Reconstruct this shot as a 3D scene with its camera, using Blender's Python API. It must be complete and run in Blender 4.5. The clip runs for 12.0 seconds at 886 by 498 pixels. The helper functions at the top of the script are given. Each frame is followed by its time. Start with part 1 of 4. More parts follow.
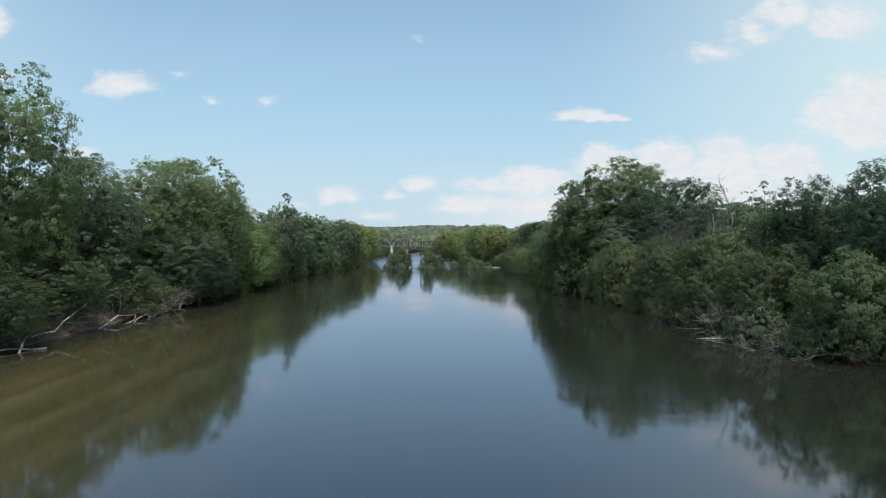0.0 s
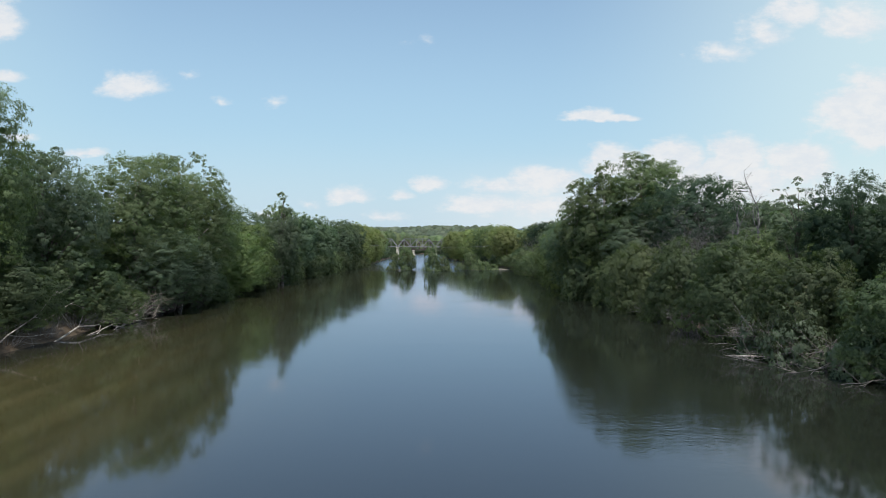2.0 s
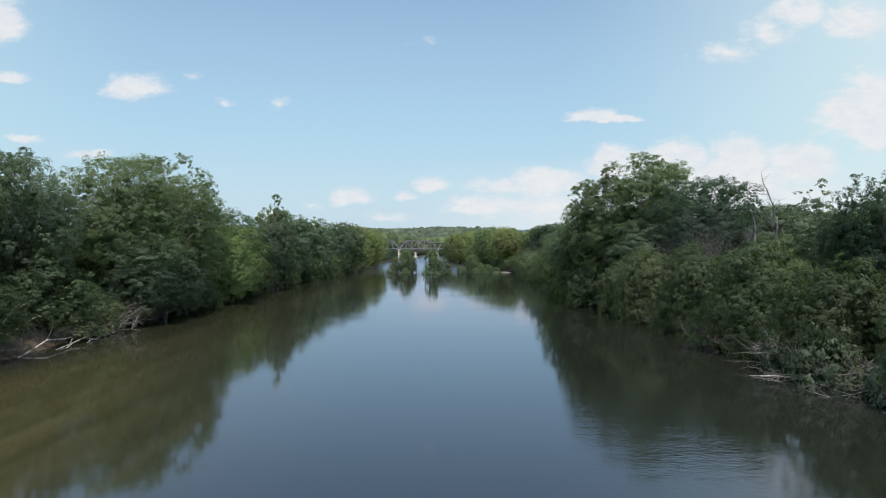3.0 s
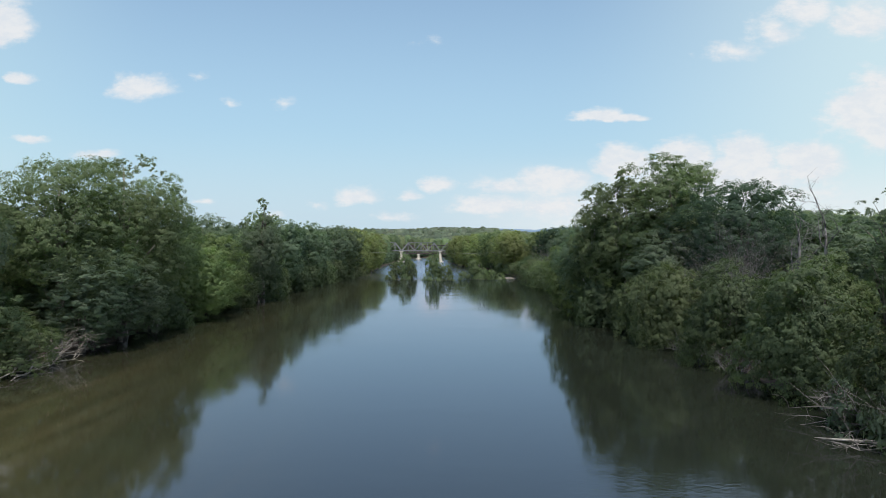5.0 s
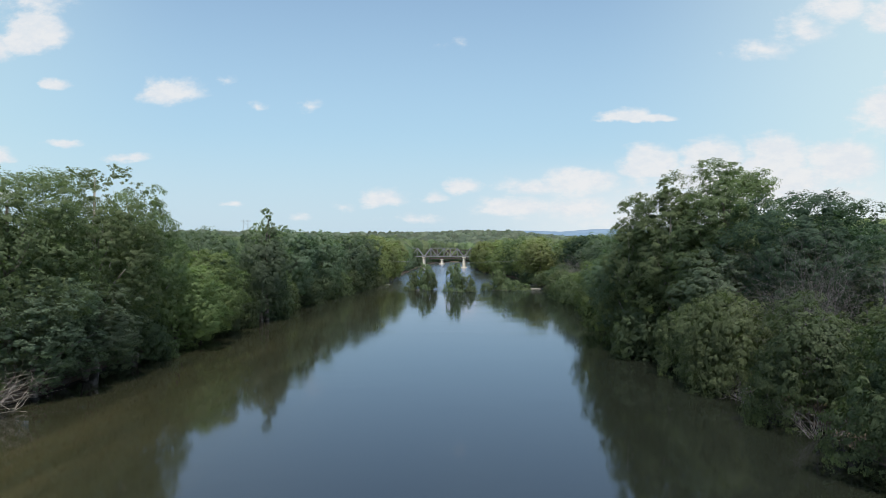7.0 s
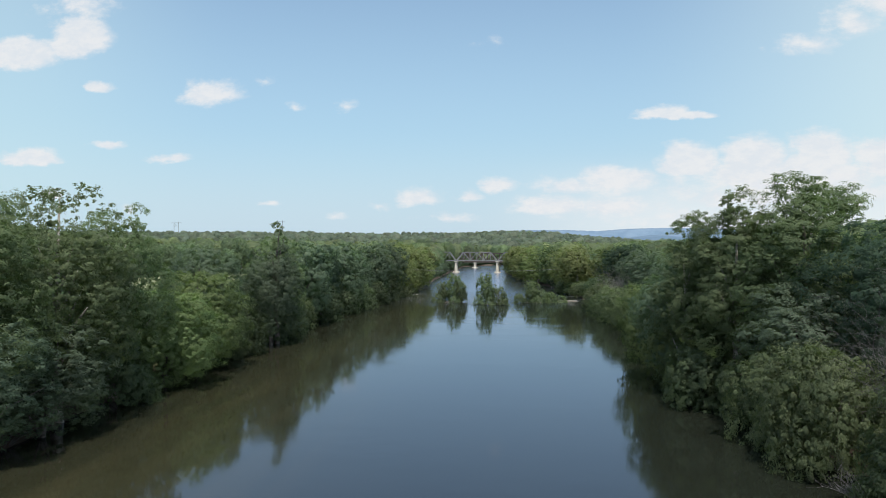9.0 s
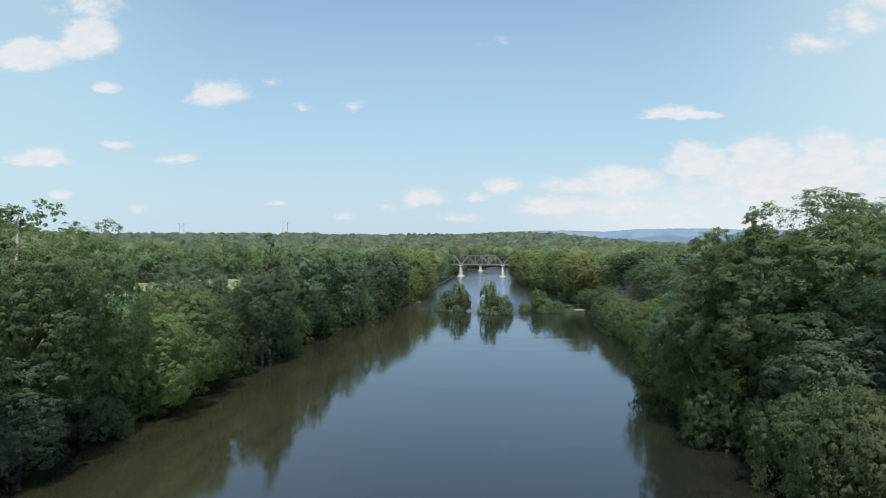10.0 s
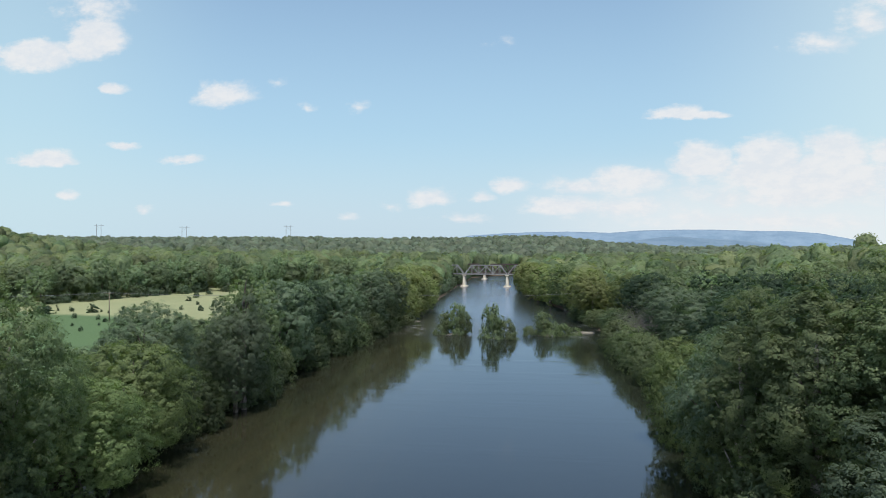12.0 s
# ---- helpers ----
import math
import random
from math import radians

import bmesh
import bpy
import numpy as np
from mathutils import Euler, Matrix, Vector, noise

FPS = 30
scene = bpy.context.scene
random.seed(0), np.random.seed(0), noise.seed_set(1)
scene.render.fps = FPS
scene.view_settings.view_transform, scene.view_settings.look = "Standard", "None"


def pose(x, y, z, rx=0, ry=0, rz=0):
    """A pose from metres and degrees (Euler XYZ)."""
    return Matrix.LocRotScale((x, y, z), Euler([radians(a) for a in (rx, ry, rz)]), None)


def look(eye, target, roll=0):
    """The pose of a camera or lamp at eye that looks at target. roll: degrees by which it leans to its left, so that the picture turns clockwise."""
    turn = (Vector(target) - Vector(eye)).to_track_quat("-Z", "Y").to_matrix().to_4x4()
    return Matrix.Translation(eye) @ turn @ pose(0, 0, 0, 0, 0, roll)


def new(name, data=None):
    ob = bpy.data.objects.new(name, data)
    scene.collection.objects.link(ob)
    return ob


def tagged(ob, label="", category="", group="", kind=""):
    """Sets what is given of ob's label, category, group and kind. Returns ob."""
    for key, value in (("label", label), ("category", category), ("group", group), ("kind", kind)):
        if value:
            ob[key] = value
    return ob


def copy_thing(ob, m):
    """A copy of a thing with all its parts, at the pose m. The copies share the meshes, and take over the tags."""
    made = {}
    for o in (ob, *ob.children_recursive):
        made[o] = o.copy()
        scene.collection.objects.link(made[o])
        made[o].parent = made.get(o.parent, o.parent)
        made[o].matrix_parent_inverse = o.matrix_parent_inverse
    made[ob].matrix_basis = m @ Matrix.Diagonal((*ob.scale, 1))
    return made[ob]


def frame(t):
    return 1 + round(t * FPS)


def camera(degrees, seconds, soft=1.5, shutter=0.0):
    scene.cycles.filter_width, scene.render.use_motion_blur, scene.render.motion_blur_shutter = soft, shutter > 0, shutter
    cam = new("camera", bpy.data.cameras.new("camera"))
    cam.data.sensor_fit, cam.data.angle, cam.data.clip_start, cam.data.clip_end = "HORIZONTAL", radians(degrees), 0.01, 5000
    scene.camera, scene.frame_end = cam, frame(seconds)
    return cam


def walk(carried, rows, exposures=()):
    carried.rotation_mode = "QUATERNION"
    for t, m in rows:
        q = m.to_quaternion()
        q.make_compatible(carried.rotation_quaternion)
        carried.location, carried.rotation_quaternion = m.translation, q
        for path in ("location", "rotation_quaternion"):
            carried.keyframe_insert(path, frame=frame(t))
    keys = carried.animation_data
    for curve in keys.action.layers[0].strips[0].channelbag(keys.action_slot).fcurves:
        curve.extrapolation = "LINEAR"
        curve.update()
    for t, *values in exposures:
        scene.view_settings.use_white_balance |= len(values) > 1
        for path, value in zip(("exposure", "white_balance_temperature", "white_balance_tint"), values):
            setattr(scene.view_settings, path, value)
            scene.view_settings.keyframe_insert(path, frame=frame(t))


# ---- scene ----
cam = camera(65, 12.0, soft=0.8)
PATH = [
    (0, look((-2.67, 0.75, 9.61), (-4.22, 100.73, 8.81), 0.20)),
    (0.5, look((-2.33, 2.44, 9.53), (-4.23, 102.42, 8.73), 0.20)),
    (1, look((-2.01, 4.47, 9.57), (-4.20, 104.44, 8.75), 0.21)),
    (1.5, look((-1.70, 6.75, 9.72), (-4.20, 106.72, 8.94), 0.23)),
    (2, look((-1.40, 9.24, 9.94), (-4.20, 109.20, 9.17), 0.22)),
    (2.5, look((-1.12, 11.90, 10.23), (-4.12, 111.85, 9.51), 0.23)),
    (3, look((-0.84, 14.69, 10.58), (-4.09, 114.63, 9.94), 0.20)),
    (5, look((0.12, 26.69, 12.34), (-3.89, 126.60, 11.64), 0.15)),
    (5.5, look((0.33, 29.83, 12.87), (-4.18, 129.73, 12.22), 0.14)),
    (6, look((0.52, 33.02, 13.43), (-4.65, 132.88, 12.84), 0.14)),
    (6.5, look((0.70, 36.24, 14.04), (-5.26, 136.06, 13.55), 0.10)),
    (7, look((0.86, 39.50, 14.71), (-6.81, 139.20, 14.26), 0.10)),
    (9, look((1.35, 52.78, 17.99), (-11.34, 151.96, 17.38), 0.14)),
    (9.5, look((1.43, 56.11, 19.01), (-11.78, 155.23, 18.44), 0.15)),
    (10, look((1.50, 59.41, 20.12), (-12.08, 158.48, 19.53), 0.18)),
    (10.5, look((1.55, 62.65, 21.33), (-12.30, 161.69, 20.74), 0.14)),
    (11, look((1.58, 65.80, 22.64), (-12.40, 164.82, 22.07), 0.16)),
    (11.5, look((1.59, 68.82, 24.04), (-12.60, 167.81, 23.49), 0.17)),
    (12, look((1.59, 71.65, 25.55), (-12.78, 170.61, 25.01), 0.17)),
]
walk(cam, PATH)

# ---------------------------------------------------------------- node helpers
def link(tree, a, b):
    tree.links.new(a, b)


def math_node(tree, op, a, b=None, c=None, clamp=False):
    n = tree.nodes.new("ShaderNodeMath")
    n.operation, n.use_clamp = op, clamp
    for i, v in enumerate((a, b, c)):
        if v is None:
            continue
        if isinstance(v, (int, float)):
            n.inputs[i].default_value = v
        else:
            link(tree, v, n.inputs[i])
    return n.outputs[0]


def smooth(tree, value, lo, hi, to_lo=0.0, to_hi=1.0):
    n = tree.nodes.new("ShaderNodeMapRange")
    n.interpolation_type = "SMOOTHSTEP"
    link(tree, value, n.inputs["Value"])
    for key, v in (("From Min", lo), ("From Max", hi), ("To Min", to_lo), ("To Max", to_hi)):
        n.inputs[key].default_value = v
    return n.outputs["Result"]


def mix_color(tree, fac, a, b, blend="MIX"):
    n = tree.nodes.new("ShaderNodeMix")
    n.data_type, n.blend_type = "RGBA", blend
    for sock, v in ((n.inputs[0], fac), (n.inputs[6], a), (n.inputs[7], b)):
        if isinstance(v, (int, float)):
            sock.default_value = v
        elif isinstance(v, tuple):
            sock.default_value = (*v, 1.0) if len(v) == 3 else v
        else:
            link(tree, v, sock)
    return n.outputs[2]


def noise_node(tree, vector, scale, detail=3.0, rough=0.55):
    n = tree.nodes.new("ShaderNodeTexNoise")
    n.inputs["Scale"].default_value, n.inputs["Detail"].default_value, n.inputs["Roughness"].default_value = scale, detail, rough
    if vector is not None:
        link(tree, vector, n.inputs["Vector"])
    return n


def stretch(tree, vector, sx, sy, sz):
    n = tree.nodes.new("ShaderNodeMapping")
    link(tree, vector, n.inputs["Vector"])
    n.inputs["Scale"].default_value = (sx, sy, sz)
    return n.outputs["Vector"]


# ---------------------------------------------------------------- light
SUN_ELEVATION, SUN_AZIMUTH = radians(65), radians(166)  # azimuth clockwise from +y
world = bpy.data.worlds.new("sky")
scene.world = world
world.use_nodes = True
wt = world.node_tree
wt.nodes.clear()
w_out = wt.nodes.new("ShaderNodeOutputWorld")
w_bg = wt.nodes.new("ShaderNodeBackground")
link(wt, w_bg.outputs[0], w_out.inputs[0])
w_sky = wt.nodes.new("ShaderNodeTexSky")
w_sky.sky_type, w_sky.sun_disc = "NISHITA", False
w_sky.sun_elevation, w_sky.sun_rotation = SUN_ELEVATION, SUN_AZIMUTH
w_sky.air_density, w_sky.dust_density, w_sky.ozone_density = 1.0, 2.0, 1.0
SKY_STRENGTH = 0.15
sky_color = mix_color(wt, 1.0, w_sky.outputs[0], (SKY_STRENGTH * 0.93, SKY_STRENGTH * 1.02, SKY_STRENGTH * 1.06), "MULTIPLY")

w_coord = wt.nodes.new("ShaderNodeTexCoord")
w_sep = wt.nodes.new("ShaderNodeSeparateXYZ")
link(wt, w_coord.outputs["Generated"], w_sep.inputs[0])
ahead = math_node(wt, "MAXIMUM", w_sep.outputs["Y"], 0.08)
cu = math_node(wt, "DIVIDE", w_sep.outputs["X"], ahead)
cv = math_node(wt, "DIVIDE", w_sep.outputs["Z"], ahead)
w_comb = wt.nodes.new("ShaderNodeCombineXYZ")
link(wt, cu, w_comb.inputs[0])
link(wt, math_node(wt, "MULTIPLY", cv, 1.7), w_comb.inputs[1])
billow = noise_node(wt, w_comb.outputs[0], 17.0, 6.0, 0.58)
billow_sep = wt.nodes.new("ShaderNodeSeparateColor")
link(wt, billow.outputs["Color"], billow_sep.inputs[0])
wisps = noise_node(wt, w_comb.outputs[0], 46.0, 8.0, 0.62)
wu = math_node(wt, "MULTIPLY_ADD", math_node(wt, "SUBTRACT", billow_sep.outputs[0], 0.5), 0.06, cu)
wv = math_node(wt, "MULTIPLY_ADD", math_node(wt, "SUBTRACT", billow_sep.outputs[1], 0.5), 0.022, cv)


def cloud(field, u, v, half_width, up, down, body=1.0):
    """A cumulus round the direction (u, v), with a domed top and a flatter base."""
    du = math_node(wt, "DIVIDE", math_node(wt, "SUBTRACT", wu, u), half_width)
    dv = math_node(wt, "SUBTRACT", wv, v)
    rise = math_node(wt, "MAXIMUM", math_node(wt, "DIVIDE", dv, up), math_node(wt, "DIVIDE", dv, -down))
    r = math_node(wt, "SQRT", math_node(wt, "ADD", math_node(wt, "MULTIPLY", du, du), math_node(wt, "MULTIPLY", rise, rise)))
    f = math_node(wt, "MULTIPLY", math_node(wt, "SUBTRACT", 1.0, r), body)
    return f if field is None else math_node(wt, "MAXIMUM", field, f)


clouds = None
for spec in (
    (-0.478, 0.226, 0.060, 0.030, 0.018, 0.75), (-0.352, 0.203, 0.022, 0.010, 0.008, 0.45), (-0.27, 0.205, 0.022, 0.014, 0.01, 0.35),
    (-0.396, 0.243, 0.02, 0.008, 0.006, 0.3), (0.183, 0.180, 0.045, 0.021, 0.007, 1.3), (0.222, 0.179, 0.035, 0.010, 0.006, 1.2), (-0.70, 0.315, 0.070, 0.050, 0.030, 1.5), (-0.80, 0.300, 0.09, 0.030, 0.032, 1.4),
    (-0.70, 0.368, 0.08, 0.04, 0.03, 0.55), (-0.663, 0.242, 0.030, 0.014, 0.010, 0.9), (-0.78, 0.131, 0.065, 0.024, 0.010, 1.3), (-0.650, 0.153, 0.036, 0.009, 0.008, 0.9),
    (-0.545, 0.130, 0.042, 0.010, 0.007, 0.9), (-0.74, 0.077, 0.024, 0.012, 0.008, 0.7), (-0.61, 0.053, 0.020, 0.008, 0.006, 0.4),
):
    clouds = cloud(clouds, *spec)
for spec in (
    (-0.386, 0.058, 0.022, 0.007, 0.005, 0.7), (-0.165, 0.066, 0.046, 0.024, 0.012, 0.9), (-0.225, 0.056, 0.030, 0.010, 0.008, 0.5), (-0.29, 0.042, 0.025, 0.008, 0.006, 0.5), (-0.045, 0.085, 0.030, 0.018, 0.014, 0.9),
    (-0.09, 0.070, 0.028, 0.012, 0.010, 0.8), (0.025, 0.054, 0.080, 0.022, 0.014, 0.95), (-0.118, 0.037, 0.06, 0.010, 0.007, 0.5), (0.045, 0.084, 0.060, 0.018, 0.014, 0.7), (0.12, 0.094, 0.070, 0.024, 0.03, 0.95), (0.10, 0.055, 0.13, 0.022, 0.025, 0.6),
    (0.215, 0.112, 0.056, 0.036, 0.022, 1.3), (0.30, 0.115, 0.060, 0.044, 0.026, 1.3), (0.385, 0.118, 0.060, 0.046, 0.03, 1.3), (0.47, 0.116, 0.07, 0.040, 0.04, 1.2), (0.35, 0.075, 0.22, 0.03, 0.030, 0.75), (0.30, 0.035, 0.26, 0.018, 0.020, 0.5),
    (0.60, 0.185, 0.125, 0.07, 0.06, 1.5), (0.365, 0.272, 0.055, 0.018, 0.018, 0.55), (0.425, 0.298, 0.05, 0.030, 0.022, 0.7), (0.475, 0.330, 0.05, 0.035, 0.028, 0.8), (0.55, 0.315, 0.07, 0.045, 0.03, 0.8), (0.35, 0.098, 0.20, 0.030, 0.045, 1.0), (-0.050, 0.292, 0.02, 0.012, 0.01, 0.2),
):
    clouds = cloud(clouds, *spec)
edge = math_node(wt, "MULTIPLY_ADD", math_node(wt, "SUBTRACT", wisps.outputs["Fac"], 0.5), 0.62, clouds)
edge = math_node(wt, "MULTIPLY_ADD", math_node(wt, "SUBTRACT", billow.outputs["Fac"], 0.5), 0.95, edge)
cover = smooth(wt, edge, 0.0, 0.62)
# elsewhere round the sky the same broken cumulus goes on
loose = noise_node(wt, stretch(wt, w_coord.outputs["Generated"], 1, 1, 2.2), 3.1, 6.0, 0.58)
loose_cover = smooth(wt, loose.outputs["Fac"], 0.52, 0.66)
front = smooth(wt, w_sep.outputs["Y"], 0.45, 0.6)
high = smooth(wt, cv, 0.85, 1.3)
elsewhere = math_node(wt, "MAXIMUM", math_node(wt, "SUBTRACT", 1.0, front), high)
cover = math_node(wt, "MAXIMUM", math_node(wt, "MULTIPLY", cover, math_node(wt, "SUBTRACT", 1.0, elsewhere)), math_node(wt, "MULTIPLY", loose_cover, elsewhere))
cover = math_node(wt, "MULTIPLY", cover, smooth(wt, w_sep.outputs["Z"], -0.01, 0.02))
cloud_tone = mix_color(wt, smooth(wt, math_node(wt, "MULTIPLY_ADD", wisps.outputs["Fac"], 0.6, math_node(wt, "MULTIPLY", billow_sep.outputs[2], 0.4)), 0.40, 0.60), (0.765, 0.80, 0.845), (0.845, 0.85, 0.862))
# pale summer haze low over the horizon
haze = smooth(wt, w_sep.outputs["Z"], 0.0, 0.5, 0.75, 0.15)
sky_color = mix_color(wt, haze, sky_color, (0.478, 0.722, 0.872))
sky_color = mix_color(wt, smooth(wt, w_sep.outputs["Z"], 0.0, 0.17, 0.6, 0.0), sky_color, (0.65, 0.765, 0.86))
veil = math_node(wt, "MULTIPLY", smooth(wt, cu, 0.10, 0.66, 0.0, 0.78), front)
sky_color = mix_color(wt, veil, sky_color, (0.68, 0.845, 0.875))
left_veil = math_node(wt, "MULTIPLY", smooth(wt, cu, -0.85, -0.42, 0.36, 0.0), front)
sky_color = mix_color(wt, left_veil, sky_color, (0.60, 0.81, 0.86))
low_veil = math_node(wt, "MULTIPLY", math_node(wt, "MULTIPLY", smooth(wt, cu, -0.12, 0.22, 0.0, 0.80), smooth(wt, cv, 0.03, 0.135, 1.0, 0.0)), front)
sky_color = mix_color(wt, low_veil, sky_color, (0.81, 0.86, 0.885))
link(wt, mix_color(wt, math_node(wt, "MULTIPLY", cover, 0.9), sky_color, cloud_tone), w_bg.inputs["Color"])
w_bg.inputs["Strength"].default_value = 1.0

sun = new("sun", bpy.data.lights.new("sun", "SUN"))
sun.data.energy, sun.data.angle, sun.data.color = 4.4, radians(1.5), (1.0, 0.95, 0.86)
to_sun = Vector((math.sin(SUN_AZIMUTH) * math.cos(SUN_ELEVATION), math.cos(SUN_AZIMUTH) * math.cos(SUN_ELEVATION), math.sin(SUN_ELEVATION)))
sun.matrix_world = Matrix.Translation((0, 0, 200)) @ to_sun.to_track_quat("Z", "Y").to_matrix().to_4x4()
scene.view_settings.exposure = 0.0


# ---------------------------------------------------------------- materials
def blank(name):
    m = bpy.data.materials.new(name)
    m.use_nodes = True
    t = m.node_tree
    bsdf = t.nodes["Principled BSDF"]
    return m, t, bsdf


def object_coords(t):
    return t.nodes.new("ShaderNodeTexCoord").outputs["Object"]


def leaf_material(name, dark, light, glow, patch=0.35, hues=(0.482, 0.517)):
    """Foliage: every leaf spray varies, so does every tree; light also passes through the leaves."""
    m, t, bsdf = blank(name)
    geo = t.nodes.new("ShaderNodeNewGeometry")
    info = t.nodes.new("ShaderNodeObjectInfo")
    big = noise_node(t, object_coords(t), 0.45, 3.0)
    f = math_node(t, "MULTIPLY_ADD", geo.outputs["Random Per Island"], 0.42, math_node(t, "MULTIPLY", smooth(t, big.outputs["Fac"], 0.35, 0.65), patch))
    col = mix_color(t, math_node(t, "ADD", f, 0.0, clamp=True), dark, light)
    fine = noise_node(t, object_coords(t), 7.0, 2.0, 0.7)
    tone = math_node(t, "MULTIPLY", math_node(t, "MULTIPLY_ADD", info.outputs["Random"], 0.4, 0.8), smooth(t, fine.outputs["Fac"], 0.3, 0.7, 0.78, 1.24))
    bump = t.nodes.new("ShaderNodeBump")
    bump.inputs["Strength"].default_value, bump.inputs["Distance"].default_value = 0.25, 0.05
    link(t, fine.outputs["Fac"], bump.inputs["Height"])
    link(t, bump.outputs[0], bsdf.inputs["Normal"])
    hue = t.nodes.new("ShaderNodeHueSaturation")
    link(t, math_node(t, "MULTIPLY_ADD", info.outputs["Random"], hues[1] - hues[0], hues[0]), hue.inputs["Hue"])
    link(t, tone, hue.inputs["Value"])
    link(t, col, hue.inputs["Color"])
    link(t, hue.outputs[0], bsdf.inputs["Base Color"])
    bsdf.inputs["Roughness"].default_value = 0.6
    bsdf.inputs["Specular IOR Level"].default_value = 0.2
    tr = t.nodes.new("ShaderNodeBsdfTranslucent")
    link(t, mix_color(t, 1.0, hue.outputs[0], glow, "MULTIPLY"), tr.inputs["Color"])
    mx = t.nodes.new("ShaderNodeMixShader")
    mx.inputs[0].default_value = 0.40
    link(t, bsdf.outputs[0], mx.inputs[1])
    link(t, tr.outputs[0], mx.inputs[2])
    link(t, mx.outputs[0], t.nodes["Material Output"].inputs["Surface"])
    return m


M_SYCAMORE = leaf_material("sycamore_leaves", (0.085, 0.114, 0.060), (0.188, 0.222, 0.115), (1.38, 1.65, 0.85), 0.35, (0.497, 0.520))
M_MAPLE = leaf_material("maple_leaves", (0.073, 0.104, 0.071), (0.164, 0.203, 0.136), (1.38, 1.65, 0.85), 0.35, (0.491, 0.518))
M_DARK = leaf_material("walnut_leaves", (0.031, 0.056, 0.036), (0.070, 0.105, 0.064), (1.38, 1.65, 0.85), 0.35, (0.495, 0.520))
M_WILLOW = leaf_material("willow_leaves", (0.084, 0.110, 0.060), (0.188, 0.220, 0.114), (1.38, 1.65, 0.85), 0.35, (0.498, 0.520))
# yellowish leaves, brightened so the colour itself holds the far bank's sunlight
M_SUNLIT_YELLOW = leaf_material("sunlit_boxelder_leaves", (0.145, 0.172, 0.076), (0.285, 0.305, 0.138), (1.38, 1.65, 0.85), 0.35, (0.492, 0.522))
# shrub green darkened to carry the cloud shade over the near banks
M_SHADED_SHRUB = leaf_material("cloud_shaded_shrub_leaves", (0.048, 0.070, 0.040), (0.132, 0.160, 0.084), (1.38, 1.65, 0.85), 0.4, (0.500, 0.522))
M_LIME = leaf_material("elm_leaves", (0.098, 0.132, 0.058), (0.206, 0.246, 0.110), (1.38, 1.65, 0.85), 0.35, (0.49, 0.52))
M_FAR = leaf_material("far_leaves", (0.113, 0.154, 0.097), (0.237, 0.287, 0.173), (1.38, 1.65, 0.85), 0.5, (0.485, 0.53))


def woods_material(name, dark, light):
    """Woods seen from afar: every crown its own green, from bluish to yellow."""
    m = leaf_material(name, dark, light, (1.6, 1.7, 0.8), 0.45)
    t = m.node_tree
    hue = next(n for n in t.nodes if n.type == "HUE_SAT")
    for n in t.nodes:
        if n.type == "TEX_NOISE":
            n.inputs["Scale"].default_value *= 0.3
        if n.type == "BUMP":
            n.inputs["Distance"].default_value = 0.5
    cells = t.nodes.new("ShaderNodeAttribute")
    cells.attribute_name = "crown"
    sep = t.nodes.new("ShaderNodeSeparateColor")
    link(t, cells.outputs["Color"], sep.inputs[0])
    tone = hue.inputs["Value"].links[0].from_socket
    link(t, math_node(t, "MULTIPLY_ADD", sep.outputs[0], 0.065, 0.476), hue.inputs["Hue"])
    link(t, math_node(t, "MULTIPLY", tone, math_node(t, "MULTIPLY_ADD", sep.outputs[1], 0.5, 0.72)), hue.inputs["Value"])
    return m


# dark end lifted and range narrowed: haze put into the leaf colour
M_HAZED_WOODS = woods_material("hazed_woods_leaves", (0.105, 0.140, 0.082), (0.205, 0.250, 0.128))
# distance haze mixed into the hill green as a bluish grey
M_HAZED_HILLS = woods_material("hazed_hill_leaves", (0.132, 0.168, 0.128), (0.196, 0.236, 0.172))


def bark_material(name, dark, light, patch_scale, rough=0.85):
    m, t, bsdf = blank(name)
    oc = object_coords(t)
    streak = noise_node(t, stretch(t, oc, 6, 6, 1.2), 2.0, 5.0, 0.65)
    patch = noise_node(t, oc, patch_scale, 3.0)
    f = math_node(t, "MULTIPLY", smooth(t, patch.outputs["Fac"], 0.38, 0.62), streak.outputs["Fac"])
    link(t, mix_color(t, math_node(t, "MULTIPLY", f, 1.7, clamp=True), dark, light), bsdf.inputs["Base Color"])
    bsdf.inputs["Roughness"].default_value = rough
    bump = t.nodes.new("ShaderNodeBump")
    bump.inputs["Strength"].default_value, bump.inputs["Distance"].default_value = 0.6, 0.04
    link(t, streak.outputs["Fac"], bump.inputs["Height"])
    link(t, bump.outputs[0], bsdf.inputs["Normal"])
    return m


M_BARK = bark_material("grey_bark", (0.055, 0.045, 0.035), (0.20, 0.18, 0.15), 1.3)
M_PALE_BARK = bark_material("sycamore_bark", (0.14, 0.12, 0.09), (0.52, 0.49, 0.42), 0.8)
M_DRIFT = bark_material("bleached_wood", (0.16, 0.14, 0.12), (0.46, 0.42, 0.37), 2.0)
M_GREYWOOD = bark_material("grey_fallen_wood", (0.09, 0.082, 0.075), (0.25, 0.23, 0.215), 2.0)
M_TWIG = bark_material("dead_twigs", (0.085, 0.080, 0.080), (0.225, 0.215, 0.21), 2.0)


